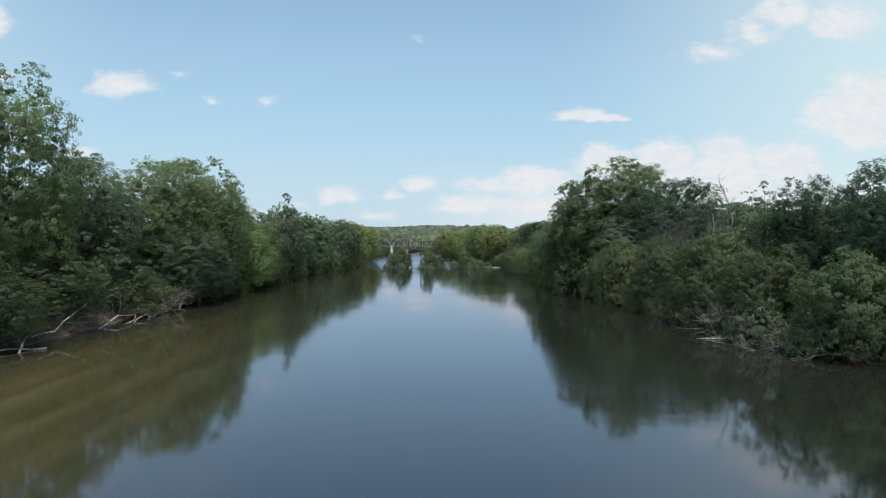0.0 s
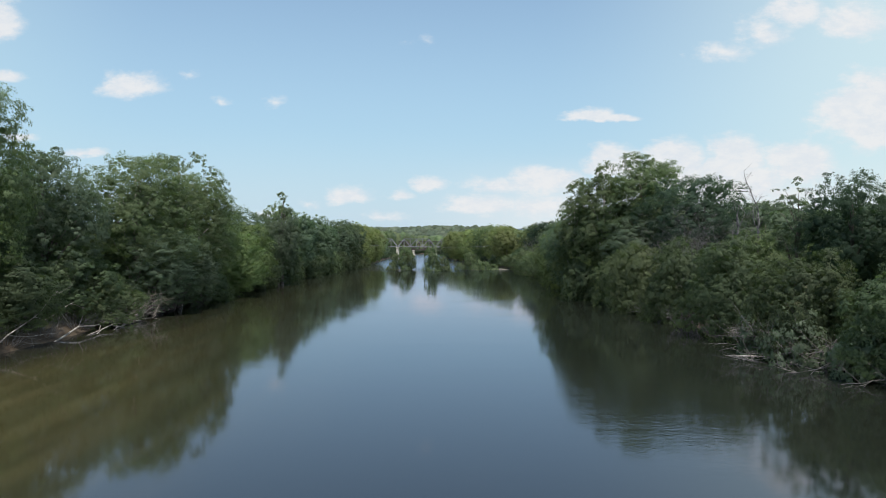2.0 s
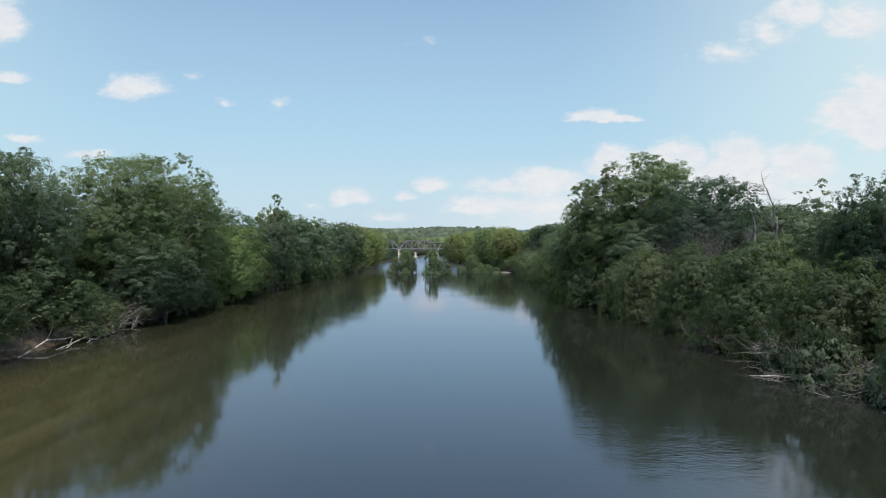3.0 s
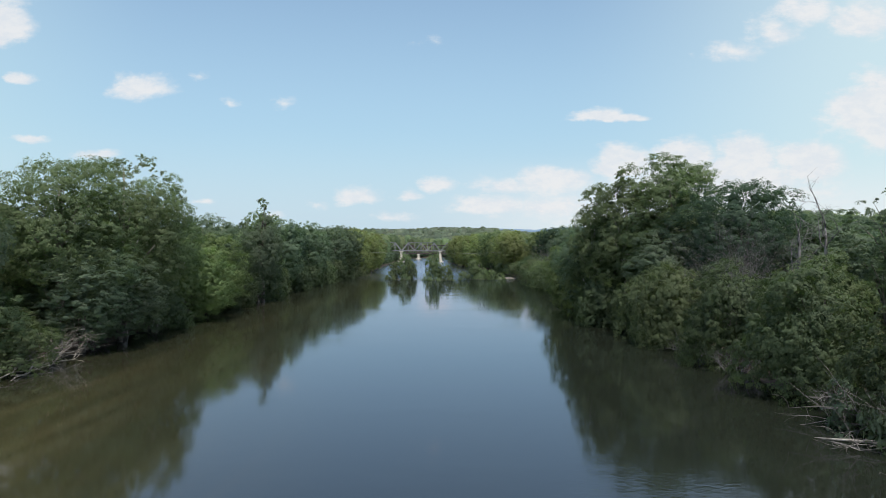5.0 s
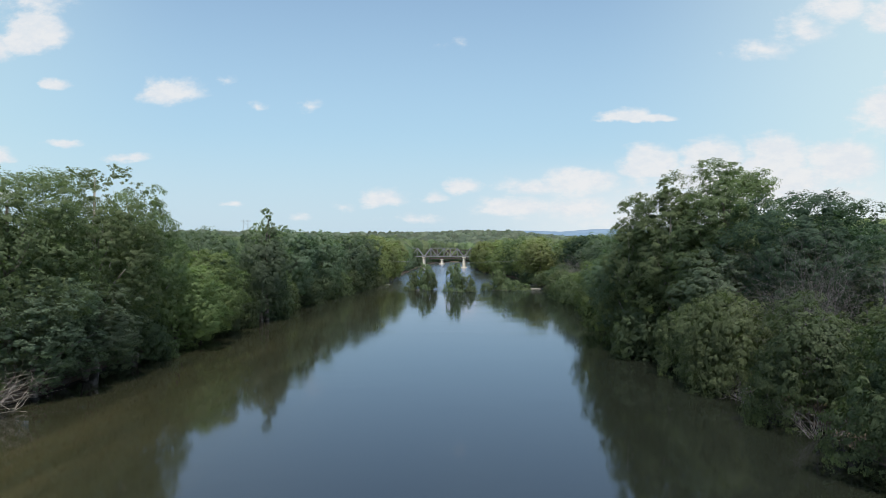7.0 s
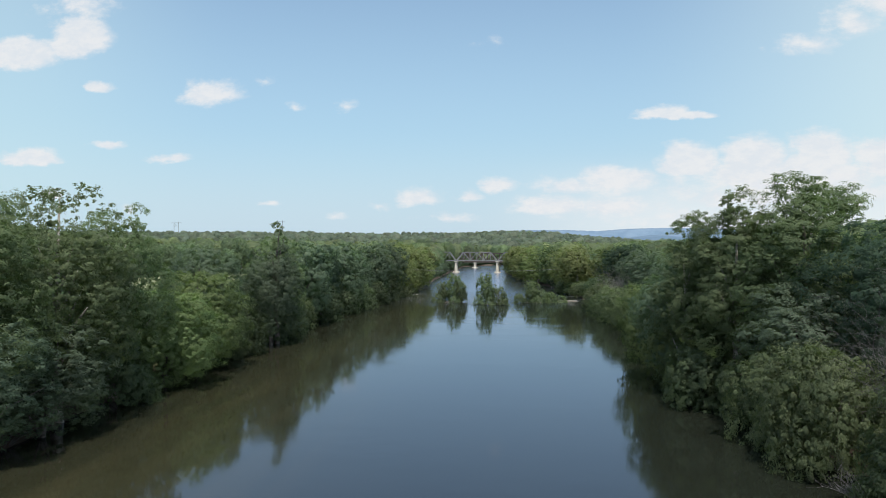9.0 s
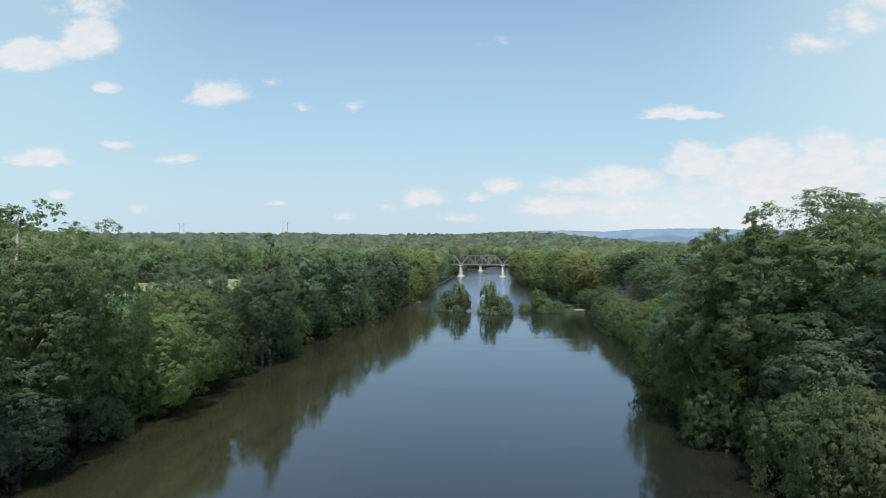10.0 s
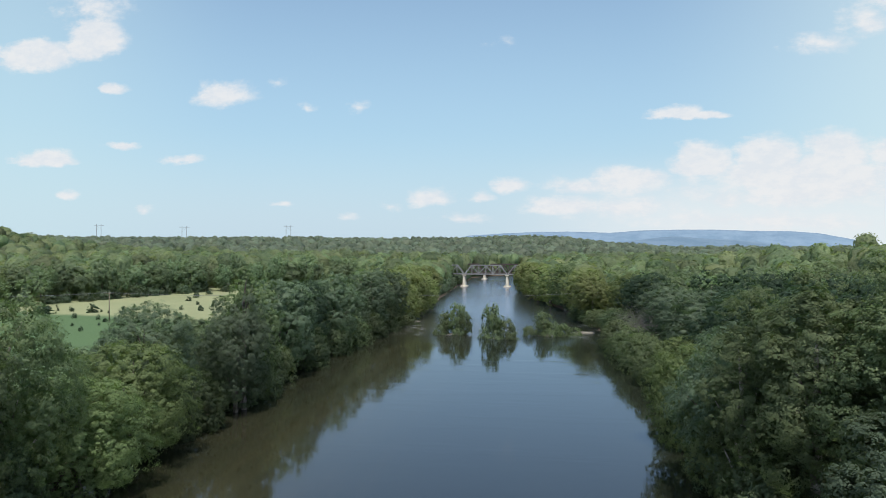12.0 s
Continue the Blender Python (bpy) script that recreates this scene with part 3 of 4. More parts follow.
KINDS = {
    "sycamore": dict(name="sycamore_tree", seeds=(11, 12, 13), args=dict(shape="open", leaves=M_SYCAMORE, bark=M_PALE_BARK, height=23.0, radius=8.0, low=2.5, lobes=96, size=0.25, tufts=3200, spread=0.25, sprays_n=78000, leaf=0.132, inner=0.22, limbs=10, label="tall green sycamore with pale mottled limbs on the river bank")),
    "maple": dict(name="maple_tree", seeds=(21, 22, 23), args=dict(shape="round", leaves=M_MAPLE, bark=M_BARK, height=18.0, radius=6.5, low=1.5, lobes=64, size=0.28, tufts=2300, spread=0.25, sprays_n=62000, leaf=0.13, inner=0.28, limbs=7, label="full green silver maple leaning over the river bank")),
    "walnut": dict(name="walnut_tree", seeds=(31, 32), args=dict(shape="round", leaves=M_DARK, bark=M_BARK, height=20.0, radius=8.0, low=2.5, lobes=80, size=0.26, tufts=2300, spread=0.27, sprays_n=60000, leaf=0.14, limbs=6, label="dark green round-crowned tree behind the river bank")),
    "boxelder": dict(name="boxelder_tree", seeds=(41, 42, 43), args=dict(shape="round", leaves=M_SUNLIT_YELLOW, bark=M_PALE_BARK, height=17.0, radius=7.0, low=1.0, lobes=60, size=0.27, tufts=1000, spread=0.3, inner=0.45, sprays_n=22000, leaf=0.22, limbs=4, label="yellowish green tree on the far river bank")),
    "willow": dict(name="willow_shrub", seeds=(51, 52, 53), args=dict(shape="bush", leaves=M_WILLOW, bark=M_BARK, height=9.0, radius=6.0, low=1.5, lobes=56, size=0.27, tufts=2000, spread=0.25, sprays_n=46000, leaf=0.115, limbs=4, category="shrub", label="grey-green willow shrub overhanging the water")),
    "shrub": dict(name="bank_shrub", seeds=(61, 62, 63), args=dict(shape="bush", leaves=M_SHADED_SHRUB, bark=M_BARK, height=10.0, radius=6.0, low=1.5, lobes=56, size=0.27, tufts=2000, spread=0.25, sprays_n=46000, leaf=0.125, limbs=4, category="shrub", label="dense green shrub overhanging the water's edge")),
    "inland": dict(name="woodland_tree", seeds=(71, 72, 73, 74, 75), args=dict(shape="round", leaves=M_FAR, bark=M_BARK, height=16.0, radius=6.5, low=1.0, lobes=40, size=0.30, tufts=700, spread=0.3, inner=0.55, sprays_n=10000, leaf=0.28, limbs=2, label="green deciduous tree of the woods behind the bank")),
    "grove": dict(name="woodland_tree", seeds=(171, 172, 173), args=dict(shape="round", leaves=M_MAPLE, bark=M_BARK, height=17.0, radius=6.5, low=1.0, lobes=60, size=0.27, tufts=1100, spread=0.3, sprays_n=24000, leaf=0.19, limbs=3, label="green deciduous tree of the woods behind the bank")),
    "island_tree": dict(name="island_tree", seeds=(95, 96, 97, 98), args=dict(shape="round", leaves=M_SYCAMORE, bark=M_BARK, height=8.5, radius=3.8, low=0.8, lobes=30, size=0.30, tufts=520, spread=0.30, sprays_n=8500, leaf=0.17, limbs=6, label="small green tree growing on the gravel island")),
    "spire": dict(name="young_tree", seeds=(201, 202), args=dict(shape="round", leaves=M_SYCAMORE, bark=M_BARK, height=22.0, radius=1.9, low=13.0, lobes=13, size=0.34, tufts=110, spread=0.45, sprays_n=3200, leaf=0.13, inner=0.12, limbs=8, label="slender young tree standing out of the bank trees")),
    "elm": dict(name="elm_tree", seeds=(221, 222), args=dict(shape="round", leaves=M_LIME, bark=M_BARK, height=15.0, radius=6.5, low=1.0, lobes=64, size=0.28, tufts=2300, spread=0.25, sprays_n=58000, leaf=0.135, inner=0.28, limbs=6, label="light green rounded elm leaning over the water")),
    "island_shrub": dict(name="island_shrub", seeds=(191, 192), args=dict(shape="bush", leaves=M_WILLOW, bark=M_BARK, height=4.0, radius=3.0, low=0.1, lobes=40, size=0.23, tufts=500, spread=0.42, sprays_n=4500, leaf=0.16, limbs=2, category="shrub", label="low green shrub on the gravel island")),
    "understory": dict(name="understory_shrub", seeds=(91, 92, 93), args=dict(shape="bush", leaves=M_MAPLE, bark=M_BARK, height=4.5, radius=3.2, low=0.1, lobes=34, size=0.26, tufts=420, spread=0.42, sprays_n=4200, leaf=0.18, limbs=2, category="shrub", label="low green shrub growing at the waterline")),
    "field_shrub": dict(name="field_shrub", seeds=(81, 82, 83), args=dict(shape="bush", leaves=M_DARK, bark=M_BARK, height=3.0, radius=1.5, low=0.1, lobes=16, size=0.38, tufts=120, sprays_n=900, leaf=0.22, limbs=2, category="shrub", label="small dark green shrub standing in the grassy field")),
}
KINDS["tall_sycamore"] = dict(name="sycamore_tree", seeds=(15, 16, 17), args=dict(KINDS["sycamore"]["args"], height=24.0, radius=4.8, low=1.5, lobes=64, size=0.33, tufts=3000, spread=0.26, leaf=0.108, sprays_n=96000))
KINDS["sparse"] = dict(name="sparse_tree", seeds=(231,), args=dict(shape="open", leaves=M_MAPLE, bark=M_BARK, height=17.0, radius=2.8, low=7.0, lobes=30, size=0.28, tufts=220, spread=0.4, sprays_n=6000, leaf=0.11, inner=0.0, limbs=18, stout=0.4, label="thin-leaved half-bare tree rising above the bank shrubs"))
KINDS["bottomland"] = dict(name="bottomland_tree", seeds=(271, 272, 273, 274), args=dict(KINDS["inland"]["args"], leaves=M_DARK, sprays_n=12000, leaf=0.26, label="dark green deciduous tree of the bottomland woods"))
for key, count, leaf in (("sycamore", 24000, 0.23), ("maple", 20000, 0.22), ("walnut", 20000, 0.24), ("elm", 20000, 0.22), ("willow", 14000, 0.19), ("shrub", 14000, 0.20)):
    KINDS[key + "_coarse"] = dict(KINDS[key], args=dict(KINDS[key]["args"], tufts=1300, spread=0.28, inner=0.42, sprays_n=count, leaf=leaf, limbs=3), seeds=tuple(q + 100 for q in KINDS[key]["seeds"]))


# ---------------------------------------------------------------- ground and water
def left_bank(y):
    return float(np.interp(y, (-300, 0, 55, 110, 140, 220, 300, 330, 500, 620, 660, 700, 760, 800), (-42, -42, -42, -45, -48.5, -50.5, -48.5, -45, -52, -54, -42, 0, 90, 320)))


def right_bank(y):
    return float(np.interp(y, (-300, 20, 60, 90, 130, 200, 240, 290, 350, 420, 503, 620, 660, 700, 760, 800), (38, 38, 32, 27.5, 26.5, 23.5, 20.5, 18, 10.5, -4, -16, -12, 2, 50, 160, 160)))


def ground_height(x, y):
    wob = 1.2 * noise.noise((x * 0.05, y * 0.05, 3.0))
    d = max(left_bank(y) - x, x - right_bank(y)) + wob
    if d < 0:
        z = max(-1.5, d * 0.35)
    else:
        z = 1.7 * min(1.0, d / 2.2) ** 0.7 + 0.01 * min(d, 120)
    r = math.hypot(x, y - 100)
    s = min(1.0, max(0.0, (r - 450) / 800))
    hill = 18 * s * s * (3 - 2 * s) * (0.95 + 0.5 * noise.noise((x * 0.0030, y * 0.0022, 7.0)))
    if r > 1500:
        hill *= max(0.0, 1 - (r - 1500) / 2200)
    valley = min(1.0, max(0.0, (abs(x + 35) - 40) / 120 + max(0.0, (y - 660) / 300)))
    if x > 0:
        hill *= min(1.0, max(0.3, 1 - 5.5 * (x / max(y, 60) - 0.05)))
    hill += 7 * s * math.exp(-((x / max(y, 60) + 0.01) / 0.07) ** 2)
    hill += 25 * math.exp(-((x + 520) / 85) ** 2 - ((y - 580) / 110) ** 2)
    hill += 9 * math.exp(-((x - 140) / 60) ** 2 - ((y - 380) / 95) ** 2)
    if d > 0:
        z += hill * valley + 0.4 * noise.noise((x * 0.03, y * 0.03, 1.0)) * min(1.0, d / 10)
    return z


def build_ground():
    near = np.arange(-90, 62, 2.0)
    side = np.array([95, 105, 120, 140, 165, 200, 240, 290, 350, 430, 530, 660, 820, 1020, 1300, 1700, 2300, 3200, 4700], float)
    xs = np.concatenate([-side[::-1], near, side[:] - 30])
    ys = np.concatenate([-np.array([4700, 2500, 1400, 900, 600, 400, 280, 200, 140.0]), np.arange(-100, 330, 5.0), np.arange(330, 620, 10.0), np.array([640, 670, 710, 760, 820, 890, 970, 1060, 1160, 1270, 1400, 1550, 1750, 2000, 2400, 3000, 3800, 4800.0])])
    verts = np.array([(x, y, ground_height(x, y)) for y in ys for x in xs])
    nx, ny = len(xs), len(ys)
    i, j = np.meshgrid(np.arange(nx - 1), np.arange(ny - 1))
    a = (j * nx + i).ravel()
    faces = np.stack([a, a + 1, a + nx + 1, a + nx], 1)
    ob = mesh_object("ground", verts, faces, M_GROUND, flat=False)
    tagged(ob, "earthy river banks, grassy field and wooded plain", "ground", kind="structure")


build_ground()
wx, wy = np.meshgrid(np.linspace(-75, 195, 28), np.linspace(-280, 790, 99))
wv_ = np.stack([wx.ravel(), wy.ravel(), 0 * wx.ravel()], 1)
wa = (np.arange(98)[:, None] * 28 + np.arange(27)[None]).ravel()
tagged(mesh_object("water", wv_, np.stack([wa, wa + 1, wa + 29, wa + 28], 1), M_WATER, flat=False), "calm murky green-brown river reflecting sky and trees", "river", kind="structure")


def mountain(name, far, points, label, material):
    """A long wooded ridge far off, with depth: crest, foot before and behind."""
    us = np.linspace(points[0][0], points[-1][0], 240)
    tops = np.interp(us, [p[0] for p in points], [p[1] for p in points])
    verts = []
    for u, top in zip(us, tops):
        top += 1.5 * noise.noise((u * 30, far * 0.01, 0)) + 1.6 * noise.noise((u * 150, far * 0.01, 4))
        for k, f in ((-350, 0.0), (-230, 0.35), (-120, 0.72), (-50, 0.9), (0, 1.0), (250, 0.0)):
            spur = 1 + 0.16 * noise.noise((u * 45, k * 0.004, far * 0.02)) * (0.0 if k >= 0 else 1.0)
            verts.append((u * (far + k), far + k, -5 + (top + 5) * f * spur))
    a = (np.arange(239)[:, None] * 6 + np.arange(5)[None]).ravel()
    tagged(mesh_object(name, verts, np.stack([a, a + 6, a + 7, a + 1], 1), material, flat=False), label, "mountain", kind="structure")


mountain("backdrop", 4400, [(-0.1621, 20), (-0.1052, 87), (-0.0491, 102), (-0.0018, 110), (0.0449, 111), (0.0909, 104), (0.1363, 119), (0.1811, 123), (0.2253, 124), (0.2689, 117), (0.3261, 114), (0.3614, 102), (0.3962, 73), (0.4649, 7)], "hazy blue wooded mountain ridge on the horizon", M_HAZED_MOUNTAIN)
mountain("backdrop", 3900, [(0.0755, 27), (0.1135, 48), (0.151, 70), (0.177, 76), (0.2102, 67), (0.2755, 53), (0.3255, 21)], "hazy blue foothill before the mountain ridge", M_HAZED_FOOTHILL)


# ---------------------------------------------------------------- trees of the banks
# left bank, from the near end onward
plant("sycamore", -49.5, 72, 28.0, 7.4)
plant("maple", -52, 58, 24.0, 7.0)
plant("maple", -49, 87, 20.5, 6.3)
plant("walnut", -56, 94, 18.5, 6.0)
plant("sycamore", -46, 103, 22.7, 7.8)
plant("sycamore", -46, 117, 23.4, 8.0)
plant("sycamore", -46.5, 127.5, 22.2, 6.4)
plant("maple", -50, 157, 18.0, 5.8)
plant("elm", -46, 147, 14.6, 6.3)
plant("maple", -45.0, 171.8, 18.4, 5.6)
plant("elm", -58, 172, 13.0, 5.0)
plant("spire", -44.3, 174, 22.6, 1.7)
plant("sycamore", -48.5, 185, 19.6, 5.8)
plant("maple", -49, 201, 19.4, 6.8)
plant("walnut", -51, 218, 18.0, 6.0)
plant("maple", -48.5, 232, 19.0, 6.8)
plant("maple", -50, 249, 17.2, 6.0)
plant("maple", -48, 264, 18.8, 6.8)
plant("maple", -46.5, 279, 19.0, 7.0)
plant("boxelder", -46, 294, 18.0, 7.0)
plant("boxelder", -45, 310, 18.0, 7.5)
plant("boxelder", -43, 326, 15.5, 6.0)
# low shrubs along the left water's edge
plant("shrub", -45, 60, 9.0, 5.4)
plant("shrub", -44.8, 66, 6.5, 4.2)
plant("understory", -43.0, 62.5, 3.6, 2.8)
plant("shrub", -46.2, 74, 9.5, 5.6)
plant("shrub", -46.4, 87, 9.5, 5.6)
plant("maple", -43.8, 103.5, 12.0, 6.0)
plant("willow", -43.8, 91, 5.8, 4.4)
plant("maple", -43.8, 112, 11.0, 5.8)
plant("elm", -44.5, 135.5, 12.6, 6.2)
plant("shrub", -46, 125, 9.0, 5.0)
plant("shrub", -46.5, 160, 9.0, 5.0)
plant("shrub", -47.5, 180, 11.0, 5.5)
plant("willow", -48.5, 194, 8.0, 5.0)
plant("shrub", -48.5, 212, 9.0, 5.5)
plant("shrub", -48.5, 228, 9.0, 5.5)
plant("willow", -47.5, 243, 8.0, 5.0)
plant("shrub", -46.5, 258, 8.0, 5.0)
plant("shrub", -45.5, 275, 8.0, 5.0)
plant("willow", -43.5, 292, 6.0, 4.5)
# right bank, from the near end onward
# dark walnut leaves carry the near cloud shade here too
plant("walnut", 40, 52, 18.0, 6.5)
plant("walnut", 39, 64, 18.0, 6.5)
plant("maple", 44, 74, 17.0, 6.0)
plant("walnut", 35.4, 119, 21.4, 8.4)
plant("tall_sycamore", 27.8, 127.0, 24.4, 5.2)
plant("tall_sycamore", 33.2, 132.5, 25.0, 4.8)
plant("tall_sycamore", 23.4, 132, 23.4, 5.0)
plant("tall_sycamore", 20.0, 137, 21.0, 4.0)
plant("shrub", 20.5, 133, 8.0, 4.4)
plant("maple", 20.5, 145, 17.2, 6.0)
plant("elm", 19.6, 163, 12.6, 4.6)
plant("elm", 20.6, 143, 13.6, 4.6)
plant("maple", 28, 123, 15.0, 6.0)
plant("maple", 27, 150, 18.0, 6.5)
plant("walnut", 34, 160, 19.0, 7.0)
plant("maple", 28.5, 167, 16.0, 6.0)
plant("walnut", 32, 185, 18.0, 7.0)
plant("maple", 31, 205, 17.0, 7.0)
plant("maple", 30, 225, 17.0, 7.0)
plant("maple", 31, 245, 17.0, 7.0)
plant("walnut", 29, 265, 18.5, 7.5)
plant("elm", 28, 285, 18.0, 7.5)
plant("shrub", 31, 60, 9.0, 4.8)
plant("shrub", 29.5, 72, 9.5, 4.6)
plant("understory", 26.2, 73.5, 4.0, 2.6)
plant("understory", 27.0, 69, 4.6, 2.8)
plant("understory", 28.4, 62, 4.4, 2.6)
plant("shrub", 28, 85, 10.8, 5.4)
plant("shrub", 27.2, 99, 10.4, 5.0)
plant("willow", 25, 112, 10.4, 5.0)
plant("willow", 24.5, 120, 9.4, 5.0)
plant("willow", 36, 100, 11.5, 5.0)
plant("shrub", 26, 128, 9.0, 5.0)
plant("elm", 22.5, 150, 12.5, 5.5)
plant("shrub", 25.5, 153, 9.0, 4.5)
plant("shrub", 24.5, 172, 11.0, 5.0)
plant("elm", 24.5, 190, 11.0, 5.0)
plant("willow", 23, 204, 8.5, 5.5)
plant("willow", 22, 217, 8.0, 5.5)
plant("willow", 21, 230, 8.0, 5.5)
plant("willow", 20, 244, 8.0, 5.5)
plant("shrub", 21.5, 260, 9.0, 5.0)
plant("willow", 21, 278, 7.5, 4.5)
# right bank beyond the islands
plant("willow", 18.5, 292, 6.0, 4.5)
plant("willow", 17, 303, 5.5, 4.5)
plant("shrub", 14.5, 316, 6.0, 4.6)
plant("boxelder", 17.5, 305, 17.0, 7.0)
plant("boxelder", 15, 325, 17.5, 7.5)
plant("sycamore", 10, 348, 19.0, 8.0)
plant("boxelder", 4, 372, 17.0, 8.0)
plant("boxelder", -1, 396, 17.0, 8.0)
plant("boxelder", -5, 420, 17.0, 8.0)
plant("boxelder", -6, 445, 16.5, 7.4)
plant("boxelder", -9.5, 470, 15.0, 6.0)
# left bank beyond the islands
plant("boxelder", -47, 350, 17.0, 7.5)
plant("boxelder", -54, 375, 16.0, 7.0)
plant("boxelder", -56, 400, 16.0, 7.0)
plant("boxelder", -58, 430, 15.0, 7.0)
plant("boxelder", -60, 460, 15.0, 7.0)
# both banks on the near side, alongside and behind
for k, y in enumerate((46, 34, 22, 10, -3, -16, -30, -45)):
    plant(("maple", "sycamore", "walnut")[k % 3], -52 - 2 * (k % 2), y, 19.0 + 2 * (k % 3), 7.0)
    plant(("shrub", "willow")[k % 2], -46, y + 4, 8.5 + k % 2, 5.6)
    plant(("walnut", "maple", "sycamore")[k % 3], 46 + 2 * (k % 2), y - 8, 18.0 + 2 * (k % 3), 7.0)
    plant(("shrub", "shrub", "willow")[k % 3], 41, y - 2, 8.5 + k % 2, 5.4)
plant("walnut", 37.8, 80, 17.4, 4.8)
plant("sparse", 34.5, 86, 17.2, 2.8)
# islands
plant("island_tree", -23.2, 271, 9.2, 3.1)
plant("island_tree", -26.6, 270.5, 6.4, 2.2)
plant("island_tree", -20.8, 270, 6.6, 2.2)
plant("island_shrub", -28.0, 269, 2.8, 2.2)
plant("island_shrub", -22.8, 268.4, 2.2, 2.2)
plant("island_tree", -12.4, 264, 9.8, 3.0)
plant("island_tree", -8.6, 263.5, 5.6, 2.5)
plant("island_shrub", -14.4, 262.4, 3.0, 2.2)
plant("island_shrub", -7.2, 262, 2.4, 2.2)
plant("island_shrub", -11.0, 261.6, 2.4, 2.0)
plant("island_tree", 1.4, 271.5, 7.2, 2.6)
plant("island_shrub", -2.4, 270.5, 3.2, 2.6)
plant("island_shrub", 3.8, 270, 4.0, 3.0)
plant("island_shrub", 7.2, 272, 3.8, 2.8)
plant("island_shrub", 10.5, 273, 2.2, 2.2)


# low growth along both waterlines
edge_rng = np.random.default_rng(2)
for y in np.concatenate([np.arange(46, 620, 7.0), np.arange(620, 740, 3.0)]):
    yy = y + edge_rng.uniform(-2, 2)
    if abs(yy - 503) < 9:
        continue
    h = edge_rng.uniform(2.6, 5.0) * (1.0 if yy < 330 else 1.6)
    if not 54 < yy < 100:
        plant("understory", left_bank(yy) - edge_rng.uniform(2.6, 4.6), yy, h + 0.8, h * 0.75)
    yy = y + edge_rng.uniform(-2, 2)
    h = edge_rng.uniform(2.6, 5.0) * (1.0 if yy < 330 else 1.6)
    if abs(yy - 503) > 9 and not 76 < yy < 150:
        plant("understory", right_bank(yy) + edge_rng.uniform(1.8, 4.2), yy, h + 0.8, h * 0.75)


# woods behind the bank rows
FIELD = ((-72, 180), (-124, 184), (-196, 258), (-198, 300), (-166, 396), (-108, 438), (-74, 424))


def in_field(x, y):
    """Whether a place lies in the field or among the trees at its edge."""
    inside = False
    for (xa, ya), (xb, yb) in zip(FIELD, FIELD[1:] + FIELD[:1]):
        if (ya > y) != (yb > y) and x < xa + (y - ya) * (xb - xa) / (yb - ya):
            inside = not inside
    return inside


def scatter(rng, x0, x1, y0, y1, step, keep):
    for gx in np.arange(x0, x1, step):
        for gy in np.arange(y0, y1, step):
            x, y = gx + rng.uniform(-0.45, 0.45) * step, gy + rng.uniform(-0.45, 0.45) * step
            if keep(x, y):
                yield x, y


def along(points, step):
    for (xa, ya), (xb, yb) in zip(points, points[1:]):
        n = max(1, int(math.hypot(xb - xa, yb - ya) / step))
        for k in range(n):
            yield xa + (xb - xa) * k / n, ya + (yb - ya) * k / n


wood_rng = np.random.default_rng(5)
for x, y in along(((-150, 228), (-192, 262), (-194, 297), (-162, 390), (-108, 434), (-74, 424)), 8.0):
    z = ground_height(x, y)
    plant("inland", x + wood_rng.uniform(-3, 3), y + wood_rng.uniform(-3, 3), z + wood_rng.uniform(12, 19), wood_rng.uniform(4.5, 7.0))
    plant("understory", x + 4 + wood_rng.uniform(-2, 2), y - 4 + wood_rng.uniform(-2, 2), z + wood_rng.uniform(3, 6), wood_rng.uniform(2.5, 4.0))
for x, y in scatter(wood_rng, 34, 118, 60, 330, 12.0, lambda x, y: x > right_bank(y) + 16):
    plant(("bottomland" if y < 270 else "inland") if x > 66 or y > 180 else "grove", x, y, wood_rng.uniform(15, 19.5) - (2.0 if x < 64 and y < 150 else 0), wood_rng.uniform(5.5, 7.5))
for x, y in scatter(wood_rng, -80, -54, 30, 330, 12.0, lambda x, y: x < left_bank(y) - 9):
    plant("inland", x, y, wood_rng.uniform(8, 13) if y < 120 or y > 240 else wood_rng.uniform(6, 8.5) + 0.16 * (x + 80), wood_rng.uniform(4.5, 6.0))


def dome_grid(rows=5, cols=9):
    """Unit crown dome, from below its waist to its top: directions and quads."""
    dirs = [(math.cos(e) * math.cos(a + r * 0.35), math.cos(e) * math.sin(a + r * 0.35), math.sin(e)) for r, e in enumerate(np.linspace(-0.75, 1.35, rows)) for a in np.linspace(0, 2 * math.pi, cols, endpoint=False)]
    quads = [(r * cols + k, r * cols + (k + 1) % cols, (r + 1) * cols + (k + 1) % cols, (r + 1) * cols + k) for r in range(rows - 1) for k in range(cols)]
    tris = [t for a, b, c, d in quads for t in ((a, b, c), (a, c, d))]
    tris += [((rows - 1) * cols, (rows - 1) * cols + k, (rows - 1) * cols + k + 1) for k in range(1, cols - 1)]
    return np.array(dirs), np.array(tris)


